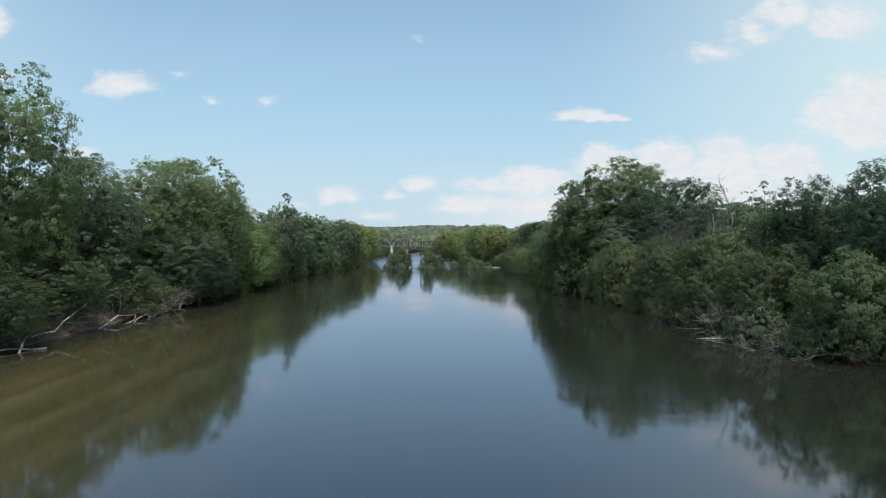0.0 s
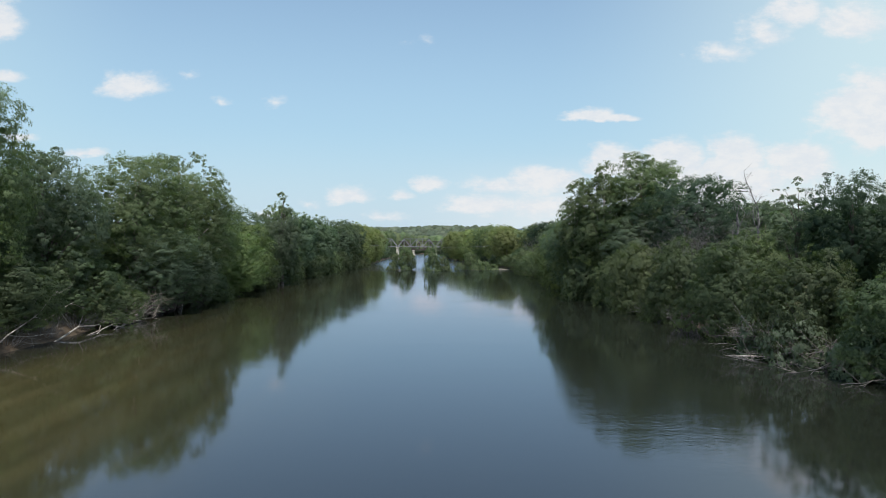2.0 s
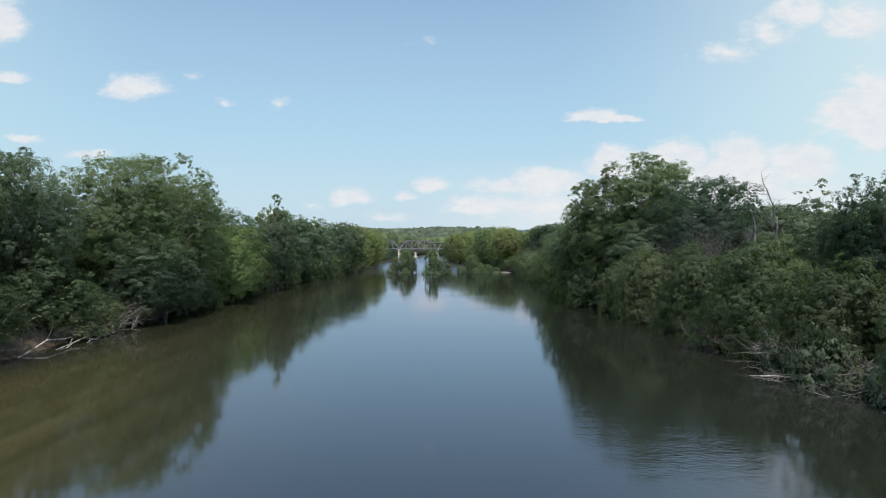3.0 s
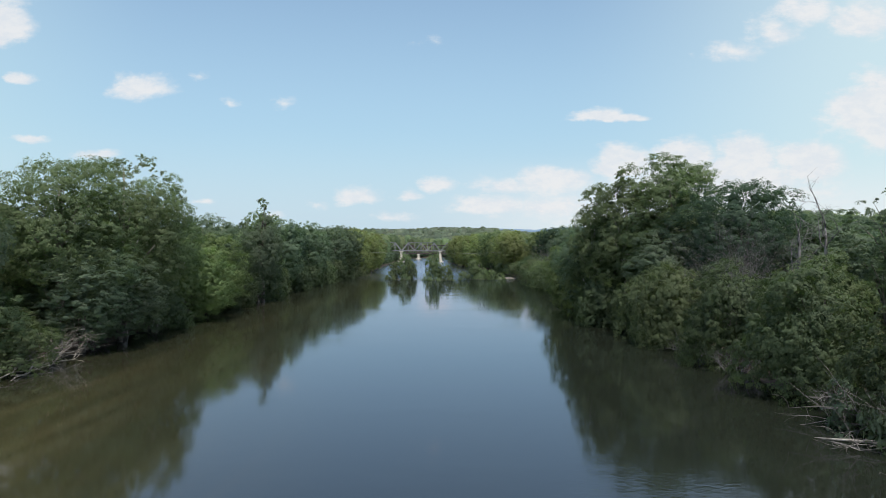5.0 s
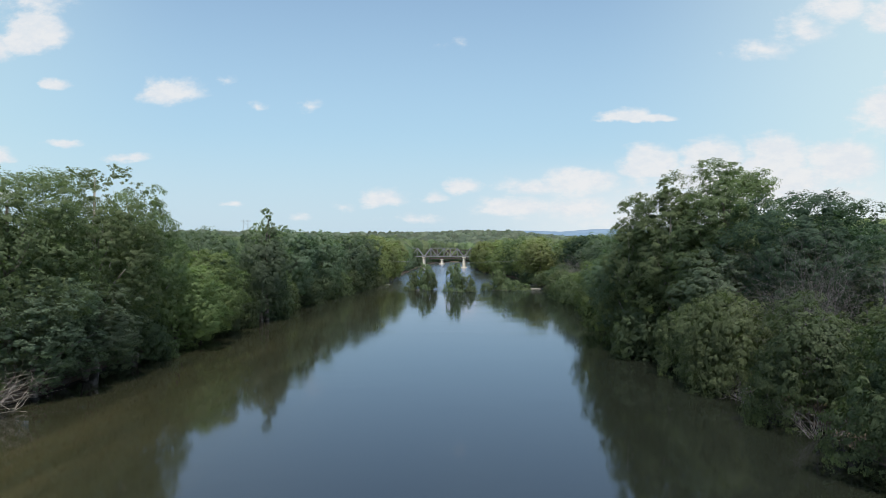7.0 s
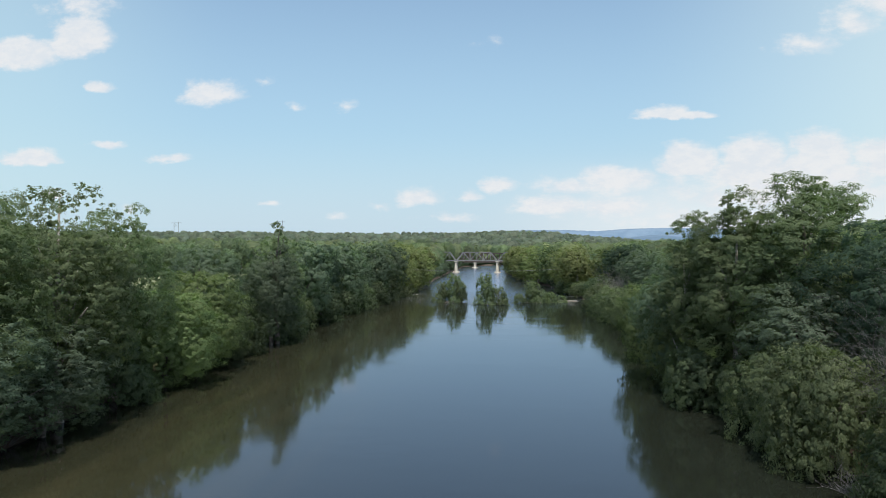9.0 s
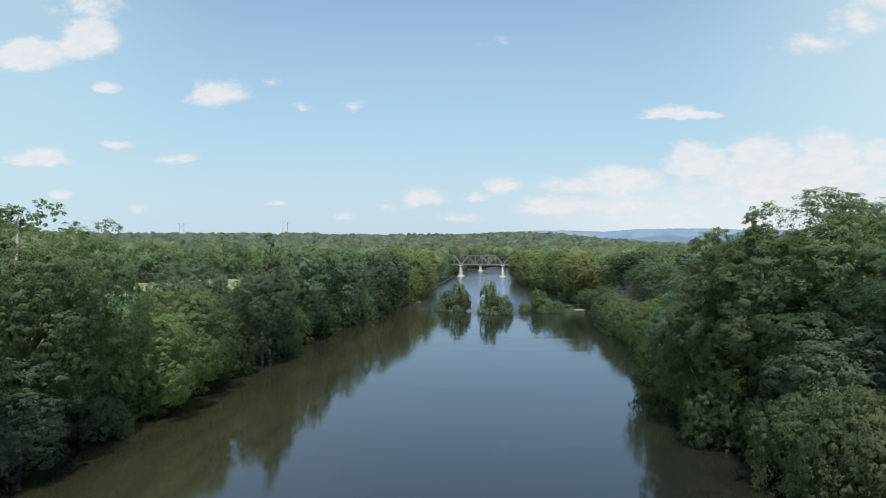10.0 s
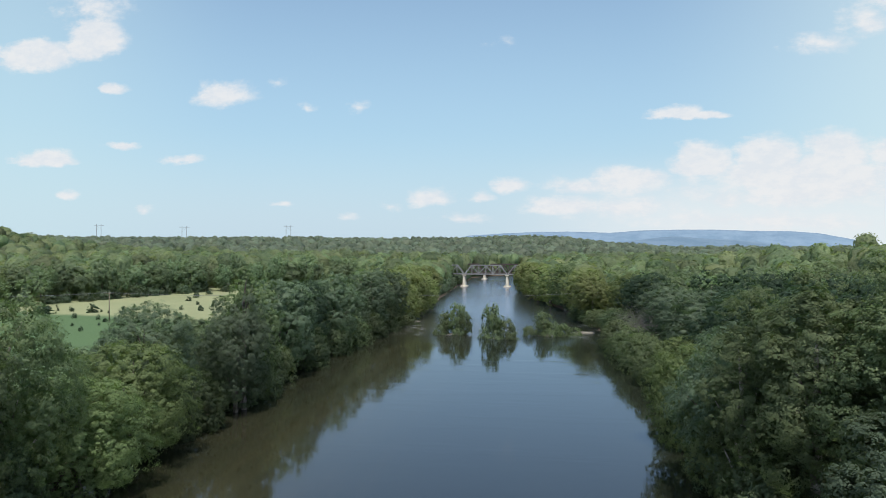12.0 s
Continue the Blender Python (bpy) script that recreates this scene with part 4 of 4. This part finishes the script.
def far_woods(name, rng, spots, count, leaf, label, material, swell=1.0):
    """Many crowns too far off to count, joined: lumpy leafy domes with sprays standing out of them."""
    dirs, tris = dome_grid()
    places, normals, sizes, verts, faces, leaf_n, dome_n, used = [], [], [], [], [], [], [], 0
    for x, y in spots:
        h = rng.uniform(11, 18) + 4 * noise.noise((x * 0.02, y * 0.02, 9.0))
        r = rng.uniform(3.8, 8.2) * (1.15 if h > 16 else 1.0) * swell
        tall = rng.uniform(0.85, 1.35)
        centre = np.array((x, y, ground_height(x, y) + h - r * tall))
        lumps = unit(rng.normal(size=(9, 3)) + (0, 0, 0.5))
        near = (dirs @ lumps.T).max(1)
        skirt = max(tall, (h - r * tall) / (0.6 * r))
        shell = centre + dirs * (r * (0.62 + 0.36 * np.clip(near, 0, 1) ** 3 + rng.uniform(-0.06, 0.06, len(dirs))))[:, None] * np.where(dirs[:, 2:] < 0, (1, 1, skirt), (1, 1, tall))
        verts.append(shell)
        faces.append(tris + used)
        used += len(shell)
        d = unit(rng.normal(size=(count, 3)) + (0, 0, 0.55))
        near = (d @ lumps.T).max(1)
        places.append(centre + d * (r * (0.66 + 0.40 * np.clip(near, 0, 1) ** 3))[:, None] * np.where(d[:, 2:] < 0, (1, 1, skirt), (1, 1, tall)))
        leaf_n.append(np.repeat(unit(d + lumps[(d @ lumps.T).argmax(1)] * 0.7 + rng.normal(size=(count, 3)) * 0.4), 3, axis=0))
        dome_n.append(unit(dirs + lumps[(dirs @ lumps.T).argmax(1)] * 0.6))
        normals.append(unit(d + lumps[(d @ lumps.T).argmax(1)] * 0.5 + rng.normal(size=(count, 3)) * 0.35))
        sizes.append(leaf * rng.uniform(0.6, 1.3, count))
    v, f = sprays(rng, np.concatenate(places), np.concatenate(normals), np.concatenate(sizes), 0.8)
    v, f = np.concatenate([v] + verts), np.concatenate([f] + [q + len(v) for q in faces])
    ob = mesh_object(name, v, f, material, flat=False, rounded=np.concatenate(leaf_n + dome_n))
    shade = np.concatenate([rng.random((len(verts), 3)), np.ones((len(verts), 1))], 1)
    each = np.concatenate([np.repeat(np.arange(len(verts)), 3 * count), np.repeat(np.arange(len(verts)), len(dirs))])
    crown = ob.data.attributes.new("crown", "FLOAT_COLOR", "POINT")
    crown.data.foreach_set("color", np.ascontiguousarray(shade[each], dtype=np.float32).ravel())
    tagged(ob, label, "woods", kind="stuff")


def wedge(x, y):
    return -0.82 < math.atan2(x, y - 30) < 0.66


far_rng = np.random.default_rng(8)
far_woods("far_woods", far_rng, list(scatter(far_rng, -600, 420, 330, 720, 11.5, lambda x, y: wedge(x, y) and not in_field(x, y) and (x < left_bank(y) - (3 if y < 600 else 0) or x > right_bank(y) + 3))), 170, 0.58, "sunlit green broadleaf woods covering the river plain", M_HAZED_WOODS)
far_woods("far_woods", far_rng, list(scatter(far_rng, -460, -80, 150, 330, 11.5, lambda x, y: wedge(x, y) and not in_field(x, y) and x < -85)), 200, 0.55, "green woods around the grassy field", M_HAZED_WOODS)
far_woods("far_woods", far_rng, list(scatter(far_rng, 112, 300, 100, 330, 11.5, lambda x, y: wedge(x, y))), 190, 0.55, "green broadleaf woods behind the bank", M_HAZED_WOODS)
far_woods("hill_woods", far_rng, list(scatter(far_rng, -1150, 950, 720, 1500, 13.0, lambda x, y: wedge(x, y) and math.hypot(x, y - 100) < 1420)), 32, 0.95, "distant wooded hills along the horizon", M_HAZED_HILLS, 1.12)


# ---------------------------------------------------------------- railway bridge
def beam(bm, a, b, wide, deep):
    """A rectangular bar from a to b."""
    a, b = Vector(a), Vector(b)
    d = (b - a).normalized()
    side = d.cross(Vector((0, 0, 1))) if abs(d.z) < 0.95 else Vector((0, 1, 0))
    side.normalize()
    up = side.cross(d).normalized()
    ring = []
    for p in (a, b):
        ring.append([bm.verts.new(p + side * wide / 2 * i + up * deep / 2 * j) for i, j in ((-1, -1), (1, -1), (1, 1), (-1, 1))])
    for k in range(4):
        bm.faces.new((ring[0][k], ring[0][(k + 1) % 4], ring[1][(k + 1) % 4], ring[1][k]))
    bm.faces.new(ring[0][::-1])
    bm.faces.new(ring[1])


def bar(name, a, b, wide, deep, material, parent, label=""):
    bm = bmesh.new()
    beam(bm, a, b, wide, deep)
    return part(name, bm, material, parent, label)


def truss_span(x0, y, length, z_low, z_top, panels=6, width=5.0, steel=None, label="weathered steel railway truss span resting on concrete piers", group="spans of the railway bridge", heavy=1.0):
    steel = steel or M_STEEL
    root = new("truss_bridge_span")
    root.location = (x0, y, z_low)
    tagged(root, label, "bridge", group=group)
    h, step = z_top - z_low, length / panels
    for side in (-width / 2, width / 2):
        bar("bottom_chord", (0, side, 0), (length, side, 0), 0.32 * heavy, 0.46 * heavy, steel, root)
        bar("top_chord", (step, side, h), (length - step, side, h), 0.34 * heavy, 0.42 * heavy, steel, root)
        bar("end_post", (0, side, 0), (step, side, h), 0.34 * heavy, 0.4 * heavy, steel, root)
        bar("end_post", (length, side, 0), (length - step, side, h), 0.34 * heavy, 0.4 * heavy, steel, root)
        for k in range(1, panels):
            bar("vertical_post", (k * step, side, 0.25), (k * step, side, h - 0.22), 0.2 * heavy, 0.2 * heavy, steel, root)
        for k in range(1, panels - 1):
            lo, hi = (0.25, h - 0.22) if k % 2 else (h - 0.22, 0.25)
            bar("diagonal", (k * step, side, hi), ((k + 1) * step, side, lo), 0.26 * heavy, 0.26 * heavy, steel, root)
    for k in range(1, panels):
        bar("top_strut", (k * step, -width / 2, h), (k * step, width / 2, h), 0.22 * heavy, 0.3 * heavy, steel, root)
    deck = bar("deck", (0, 0, -0.1), (length, 0, -0.1), width - 0.3, 0.45, M_POLE, root, "dark timber railway deck")
    for side in (-0.72, 0.72):
        bar("rail", (0, side, 0.24), (length, side, 0.24), 0.08, 0.16, M_STEEL, deck)
    return root


def pier(x, y, top, label="pale concrete bridge pier standing in the river"):
    root = new("bridge_pier")
    root.location = (x, y, 0)
    tagged(root, label, "pier", group="piers of the railway bridge")
    bm = bmesh.new()
    for z0, z1, w0, w1, d0, d1 in ((0.6, top - 0.5, 2.0, 1.6, 7.4, 6.6),):
        ring0 = [bm.verts.new((w0 / 2 * i, d0 / 2 * j, z0)) for i, j in ((-0.5, -1.15), (0.5, -1.15), (1, -0.9), (1, 0.9), (0.5, 1.1), (-0.5, 1.1), (-1, 0.9), (-1, -0.9))]
        ring1 = [bm.verts.new((w1 / 2 * i, d1 / 2 * j, z1)) for i, j in ((-0.5, -1.15), (0.5, -1.15), (1, -0.9), (1, 0.9), (0.5, 1.1), (-0.5, 1.1), (-1, 0.9), (-1, -0.9))]
        for k in range(8):
            bm.faces.new((ring0[k], ring0[(k + 1) % 8], ring1[(k + 1) % 8], ring1[k]))
        bm.faces.new(ring1)
        bm.faces.new(ring0[::-1])
    part("shaft", bm, M_CONCRETE, root)
    bm = bmesh.new()
    beam(bm, (0, -4.2, top - 0.25), (0, 4.2, top - 0.25), 2.3, 0.5)
    bmesh.ops.bevel(bm, geom=bm.edges[:], offset=0.06, segments=1, affect="EDGES")
    part("cap", bm, M_CONCRETE, root)
    bm = bmesh.new()
    beam(bm, (0, -5.2, -0.5), (0, 5.2, -0.5), 4.2, 2.2)
    bmesh.ops.bevel(bm, geom=bm.edges[:], offset=0.25, segments=2, affect="EDGES")
    part("footing", bm, M_CONCRETE, root)


BRIDGE_Y, DECK, TRUSS_TOP = 503, 7.7, 13.2
for k in (-2, -1, 0, 1):
    truss_span(-47.3 + 26.7 * k, BRIDGE_Y, 26.4, DECK, TRUSS_TOP)
for k in (-1, 0, 1, 2):
    pier(-47.45 + 26.7 * k, BRIDGE_Y, DECK - 0.35)
# the older bridge farther up the river
for k in (-2, -1, 0, 1):
    truss_span(-42.5 + 38.0 * k, 596, 37.6, 4.6, 11.4, 8, 5.6, M_RUST, "dark rusty steel truss span of the older bridge", "spans of the older bridge", 1.8)
for k in (-1, 0, 1):
    pier(-42.7 + 38.0 * k, 596, 4.2, "low old concrete pier standing in the river")


# ---------------------------------------------------------------- power line and pylons
def utility_pole(x, y, height, turn):
    root = new("utility_pole")
    root.matrix_basis = pose(x, y, ground_height(x, y), 0, 0, turn)
    tagged(root, "weathered wooden utility pole with one crossarm", "pole", group="poles of the power line")
    store = ([], [])
    tube(store, [(0, 0, -0.8), (0, 0, height * 0.5), (0, 0, height)], [0.17, 0.14, 0.11], 10)
    mesh_object("post", *store, M_POLE, root, flat=False)
    arm = bar("crossarm", (-1.2, 0.14, height - 0.5), (1.2, 0.14, height - 0.5), 0.1, 0.13, M_POLE, root)
    for k in (-1.05, 0.45, 1.05):
        store = ([], [])
        tube(store, [(k, 0.14, height - 0.43), (k, 0.14, height - 0.3), (k, 0.14, height - 0.22)], [0.05, 0.07, 0.03], 8)
        mesh_object("insulator", *store, M_CONCRETE, arm, "pale ceramic insulator")
    return root


def cable(a, b, sag):
    pts = [Vector(a).lerp(Vector(b), k / 24) - Vector((0, 0, 4 * sag * (k / 24) * (1 - k / 24))) for k in range(25)]
    store = ([], [])
    tube(store, pts, [0.018] * 25, 5)
    tagged(mesh_object("power_cable", *store, M_STEEL), "thin sagging power cable strung between poles", "cable", group="cables of the power line")


LINE = ((-196, 236), (-127, 263), (-60, 289), (34, 326))
POLE_HEIGHT = 9.0
for x, y in LINE:
    utility_pole(x, y, POLE_HEIGHT, 21)
for (xa, ya), (xb, yb) in zip(LINE, LINE[1:]):
    ha = hb = POLE_HEIGHT
    for k in (-1.05, 1.05):
        off = Vector((k * math.cos(radians(21)), k * math.sin(radians(21)), 0))
        cable(Vector((xa, ya, ground_height(xa, ya) + ha - 0.22)) + off, Vector((xb, yb, ground_height(xb, yb) + hb - 0.22)) + off, 1.2 if xb < 0 else 2.4)


def pylon(x, y, height):
    root = new("transmission_tower")
    root.matrix_basis = pose(x, y, ground_height(x, y), 0, 0, 12)
    tagged(root, "grey two-legged transmission tower on the far ridge", "pylon", group="towers on the ridge")
    for k in (-4.0, 4.0):
        store = ([], [])
        tube(store, [(k, 0, -1), (k, 0, height)], [0.45, 0.3], 7)
        mesh_object("leg", *store, M_STEEL, root)
    bar("crossarm", (-8.5, 0.5, height - 2.2), (8.5, 0.5, height - 2.2), 0.4, 0.5, M_STEEL, root)
    for a, b in (((-4, 0.4, height - 10), (4, 0.4, height - 3)), ((4, 0.6, height - 10), (-4, 0.6, height - 3))):
        bar("brace", a, b, 0.16, 0.16, M_STEEL, root)


for u in (-0.69, -0.547, -0.38):
    pylon(1.6 + 1150 * u, 72 + 1150, 38)


# ---------------------------------------------------------------- dead wood
def bare(store, rng, a, way, length, radius, depth, droop=0.0):
    """A bare limb and its forks."""
    a, way = Vector(a), Vector(way).normalized()
    pts, p = [a], a
    for k in range(4):
        way = (way + Vector(rng.normal(size=3)) * 0.16 + Vector((0, 0, -droop))).normalized()
        p = p + way * length / 4
        pts.append(p)
    tube(store, pts, [radius * q for q in (1, 0.85, 0.7, 0.52, 0.3)], 6 if depth else 4)
    if depth:
        for k in range(rng.integers(3, 5)):
            j = rng.integers(2, 5)
            bare(store, rng, pts[j], way + Vector(rng.normal(size=3)) * 0.75, length * rng.uniform(0.4, 0.65), radius * 0.45, depth - 1, droop)


def dead_tree(x, y, height, seed, label):
    rng = np.random.default_rng(seed)
    root = new("dead_tree")
    root.location = (x, y, ground_height(x, y) - 0.2)
    tagged(root, label, "tree")
    store = ([], [])
    tube(store, [(0, 0, -0.3), (0.1, 0, height * 0.35), (0.3, 0.1, height * 0.7), (0.2, 0.2, height * 0.82)], [0.24, 0.19, 0.13, 0.06], 9)
    mesh_object("trunk", *store, M_TWIG, root, flat=False)
    for k in range(5):
        store = ([], [])
        z = height * rng.uniform(0.4, 0.8)
        a = rng.uniform(0, 6.28)
        bare(store, rng, (0.25, 0.1, z), (math.cos(a) * 0.5, math.sin(a) * 0.5, 1.0), height * rng.uniform(0.14, 0.24), 0.07, 2)
        mesh_object("limb", *store, M_TWIG, root, flat=False)


def dead_brush(x, y, z, radius, height, seed, count, label, depth=1):
    """A tangle of bare grey stems."""
    rng = np.random.default_rng(seed)
    store = ([], [])
    for k in range(count):
        a, r = rng.uniform(0, 6.28), radius * 0.45 * rng.random() ** 0.5
        bare(store, rng, (r * math.cos(a), r * math.sin(a), -0.2), (math.cos(a) * 0.8 * radius / height, math.sin(a) * 0.8 * radius / height, 1.0), height * rng.uniform(0.55, 1.0), 0.022, depth)
    ob = mesh_object("dead_brush", *store, M_TWIG, flat=False)
    ob.location = (x, y, z)
    tagged(ob, label, "brush")


def fallen_log(a, b, radius, seed, label, forks=4, material=None):
    rng = np.random.default_rng(seed)
    a, b = Vector(a), Vector(b)
    root = new("fallen_log")
    root.location = a
    tagged(root, label, "log")
    d = b - a
    pts = [d * k / 6 + Vector(rng.normal(size=3)) * 0.13 * d.length / 6 for k in range(7)]
    store = ([], [])
    tube(store, pts, [radius * q for q in (1.1, 1.0, 0.9, 0.75, 0.6, 0.45, 0.2)], 9)
    mesh_object("stem", *store, material or M_DRIFT, root, flat=False)
    for k in range(forks):
        store = ([], [])
        bare(store, rng, pts[int(rng.integers(2, 7))], d.normalized() + Vector(rng.normal(size=3)) * 0.5 + Vector((0, 0, 0.25)), d.length * rng.uniform(0.2, 0.4), radius * 0.4, 1)
        mesh_object("branch", *store, material or M_DRIFT, root, flat=False)


dead_tree(34.3, 101, 15.2, 3, "bare grey dead tree standing among the bank shrubs")
dead_tree(36.5, 100, 16.2, 4, "bare grey dead tree standing among the bank shrubs")
dead_brush(31.0, 109, 1.4, 2.0, 10.8, 5, 90, "tall tangle of bare grey dead stems above the shrubs", 2)
dead_brush(35.6, 106, 1.4, 1.6, 9.4, 51, 30, "tall tangle of bare grey dead stems above the shrubs", 2)
fallen_log((-40.3, 58.5, 0.2), (-42.5, 76, 2.6), 0.10, 6, "bleached fallen tree trunk leaning on the bank")
fallen_log((-39.2, 62.5, 0.12), (-43, 59, 0.35), 0.10, 7, "short bleached log lying at the water's edge", 2)
fallen_log((-41.6, 77.5, 0.25), (-44.0, 93, 1.1), 0.10, 8, "forked bleached driftwood lying along the bank", 6)
fallen_log((-41.4, 80, 0.15), (-43.0, 96, 0.5), 0.07, 9, "thin bleached driftwood lying along the bank", 5)
for k, (x, y, tip_x, tip_y, tip_z) in enumerate(((-41.2, 83, -43.2, 97, 1.0), (-40.8, 86, -42.6, 99, 0.5), (-41.0, 90, -43.4, 101, 1.5), (-41.6, 88, -41.0, 98, 0.3))):
    fallen_log((x, y, 0.15), (tip_x, tip_y, tip_z), 0.06 + 0.012 * (k % 2), 90 + k, "slender bleached driftwood branch piled on the bank", 7)
fallen_log((22.4, 72.5, 0.12), (30.5, 63.5, 0.3), 0.07, 10, "bleached log floating at the foot of the shrubs", 3)
fallen_log((31, 66, 1.8), (23.5, 73.5, 1.4), 0.10, 12, "grey fallen tree hanging over the water", 7, M_GREYWOOD)
fallen_log((32, 61, 2.2), (26.5, 68.5, 0.6), 0.10, 13, "grey fallen tree hanging over the water", 7, M_GREYWOOD)
fallen_log((29, 80, 1.5), (24.5, 75, 1.8), 0.08, 14, "grey fallen branch hanging over the water", 6, M_GREYWOOD)
for k, (x, y, tip_x, tip_y) in enumerate(((31, 70, 24.5, 71), (30.5, 67, 24.8, 69), (31, 64, 26.5, 66), (32, 62, 27.5, 63), (33, 59, 29, 60), (30, 74, 25, 75))):
    fallen_log((x, y, 1.5 + 0.2 * (k % 3)), (tip_x, tip_y, 0.25 + 0.3 * (k % 2)), 0.055, 60 + k, "slender grey fallen branch dipping into the water", 9, M_GREYWOOD)
for k, (x, y, tip_x, tip_y) in enumerate(((29, 70, 23.2, 75), (30, 65, 23.4, 69), (31, 61, 24.6, 64), (32, 57, 26.4, 59))):
    fallen_log((x, y, 1.3 + 0.2 * (k % 3)), (tip_x, tip_y, 0.12 + 0.15 * (k % 2)), 0.065, 160 + k, "grey fallen limb fanning out into the water", 8, M_GREYWOOD)
for k, (x, y) in enumerate(((-43.5, 61), (-43.5, 66), (-43.5, 72), (-44, 78), (-44, 85), (-44, 92), (-44.5, 98), (-45, 108))):
    dead_brush(x, y, 0.4, 2.8, 2.6, 20 + k, 44, "grey tangle of dead twigs at the water's edge")
for k, (x, y) in enumerate(((24.5, 231), (26, 239), (25, 247))):
    dead_brush(x, y, 1.4, 4.2, 8.5, 80 + k, 60, "tall grey-brown tangle of dead stems beside the willows", 2)
for k, (x, y) in enumerate(((29.5, 64), (28, 69), (27, 75), (27.5, 83), (25.5, 94), (24.5, 104))):
    dead_brush(x, y, 0.4, 2.8, 2.4, 30 + k, 40, "grey tangle of dead twigs at the water's edge")


# ---------------------------------------------------------------- islands and field
def gravel_bar(x, y, rx, ry, height, seed, label):
    rng = np.random.default_rng(seed)
    verts, faces = [], []
    rings, sides = 5, 26
    for i in range(rings):
        f = i / (rings - 1)
        for k in range(sides):
            a = 2 * math.pi * k / sides
            wob = 1 + 0.22 * noise.noise((math.cos(a) * 1.5 + seed, math.sin(a) * 1.5, 0))
            verts.append((rx * (1 - 0.85 * f) * wob * math.cos(a), ry * (1 - 0.85 * f) * wob * math.sin(a), -0.5 + (height + 0.5) * math.sin(f * 1.57) + rng.uniform(-0.04, 0.04)))
    for i in range(rings - 1):
        for k in range(sides):
            a, b = i * sides + k, i * sides + (k + 1) % sides
            faces.append((a, b, b + sides, a + sides))
    faces.append(tuple((rings - 1) * sides + k for k in range(sides)))
    ob = mesh_object("gravel_bar", verts, faces, M_GRAVEL, flat=False)
    ob.location = (x, y, 0)
    tagged(ob, label, "island", kind="structure")


gravel_bar(-23.5, 270.5, 5.0, 3.4, 0.3, 1, "low gravel island carrying small trees")
gravel_bar(-10.8, 263.8, 4.4, 3.2, 0.3, 2, "low gravel island carrying small trees")
gravel_bar(3.5, 272, 7.5, 3.6, 0.3, 3, "low gravel island carrying shrubs")
gravel_bar(13.0, 279, 5.0, 2.6, 0.35, 4, "sandy spit at the river's edge")
gravel_bar(-43.5, 300, 5.5, 6.0, 0.5, 5, "gravel point at the river's edge")
for x, y, h, r in ((-160, 277, 3.2, 3.0), (-157, 287, 2.0, 0.8), (-147, 284, 3.2, 1.9), (-134, 281, 3.0, 0.8), (-118, 301, 2.0, 0.7), (-141, 336, 2.0, 1.2), (-146, 352, 2.2, 1.3), (-150, 371, 2.4, 1.5)):
    plant("field_shrub", x, y, ground_height(x, y) + h, r)
for x, y, h, r in ((-180, 274, 14.0, 6.5), (-188, 286, 15.0, 6.5), (-173, 262, 12.5, 6.0), (-186, 264, 15.0, 6.5)):
    plant("elm", x, y, ground_height(x, y) + h, r)
field_rng = np.random.default_rng(17)
for k in range(44):
    x = field_rng.uniform(-190, -80)
    y = 255 + (-(x + 80)) * 0.25 + field_rng.uniform(-25, 60)
    h = field_rng.uniform(0.7, 1.9)
    plant("field_shrub", x, y, ground_height(x, y) + h, h * field_rng.uniform(0.32, 0.6))
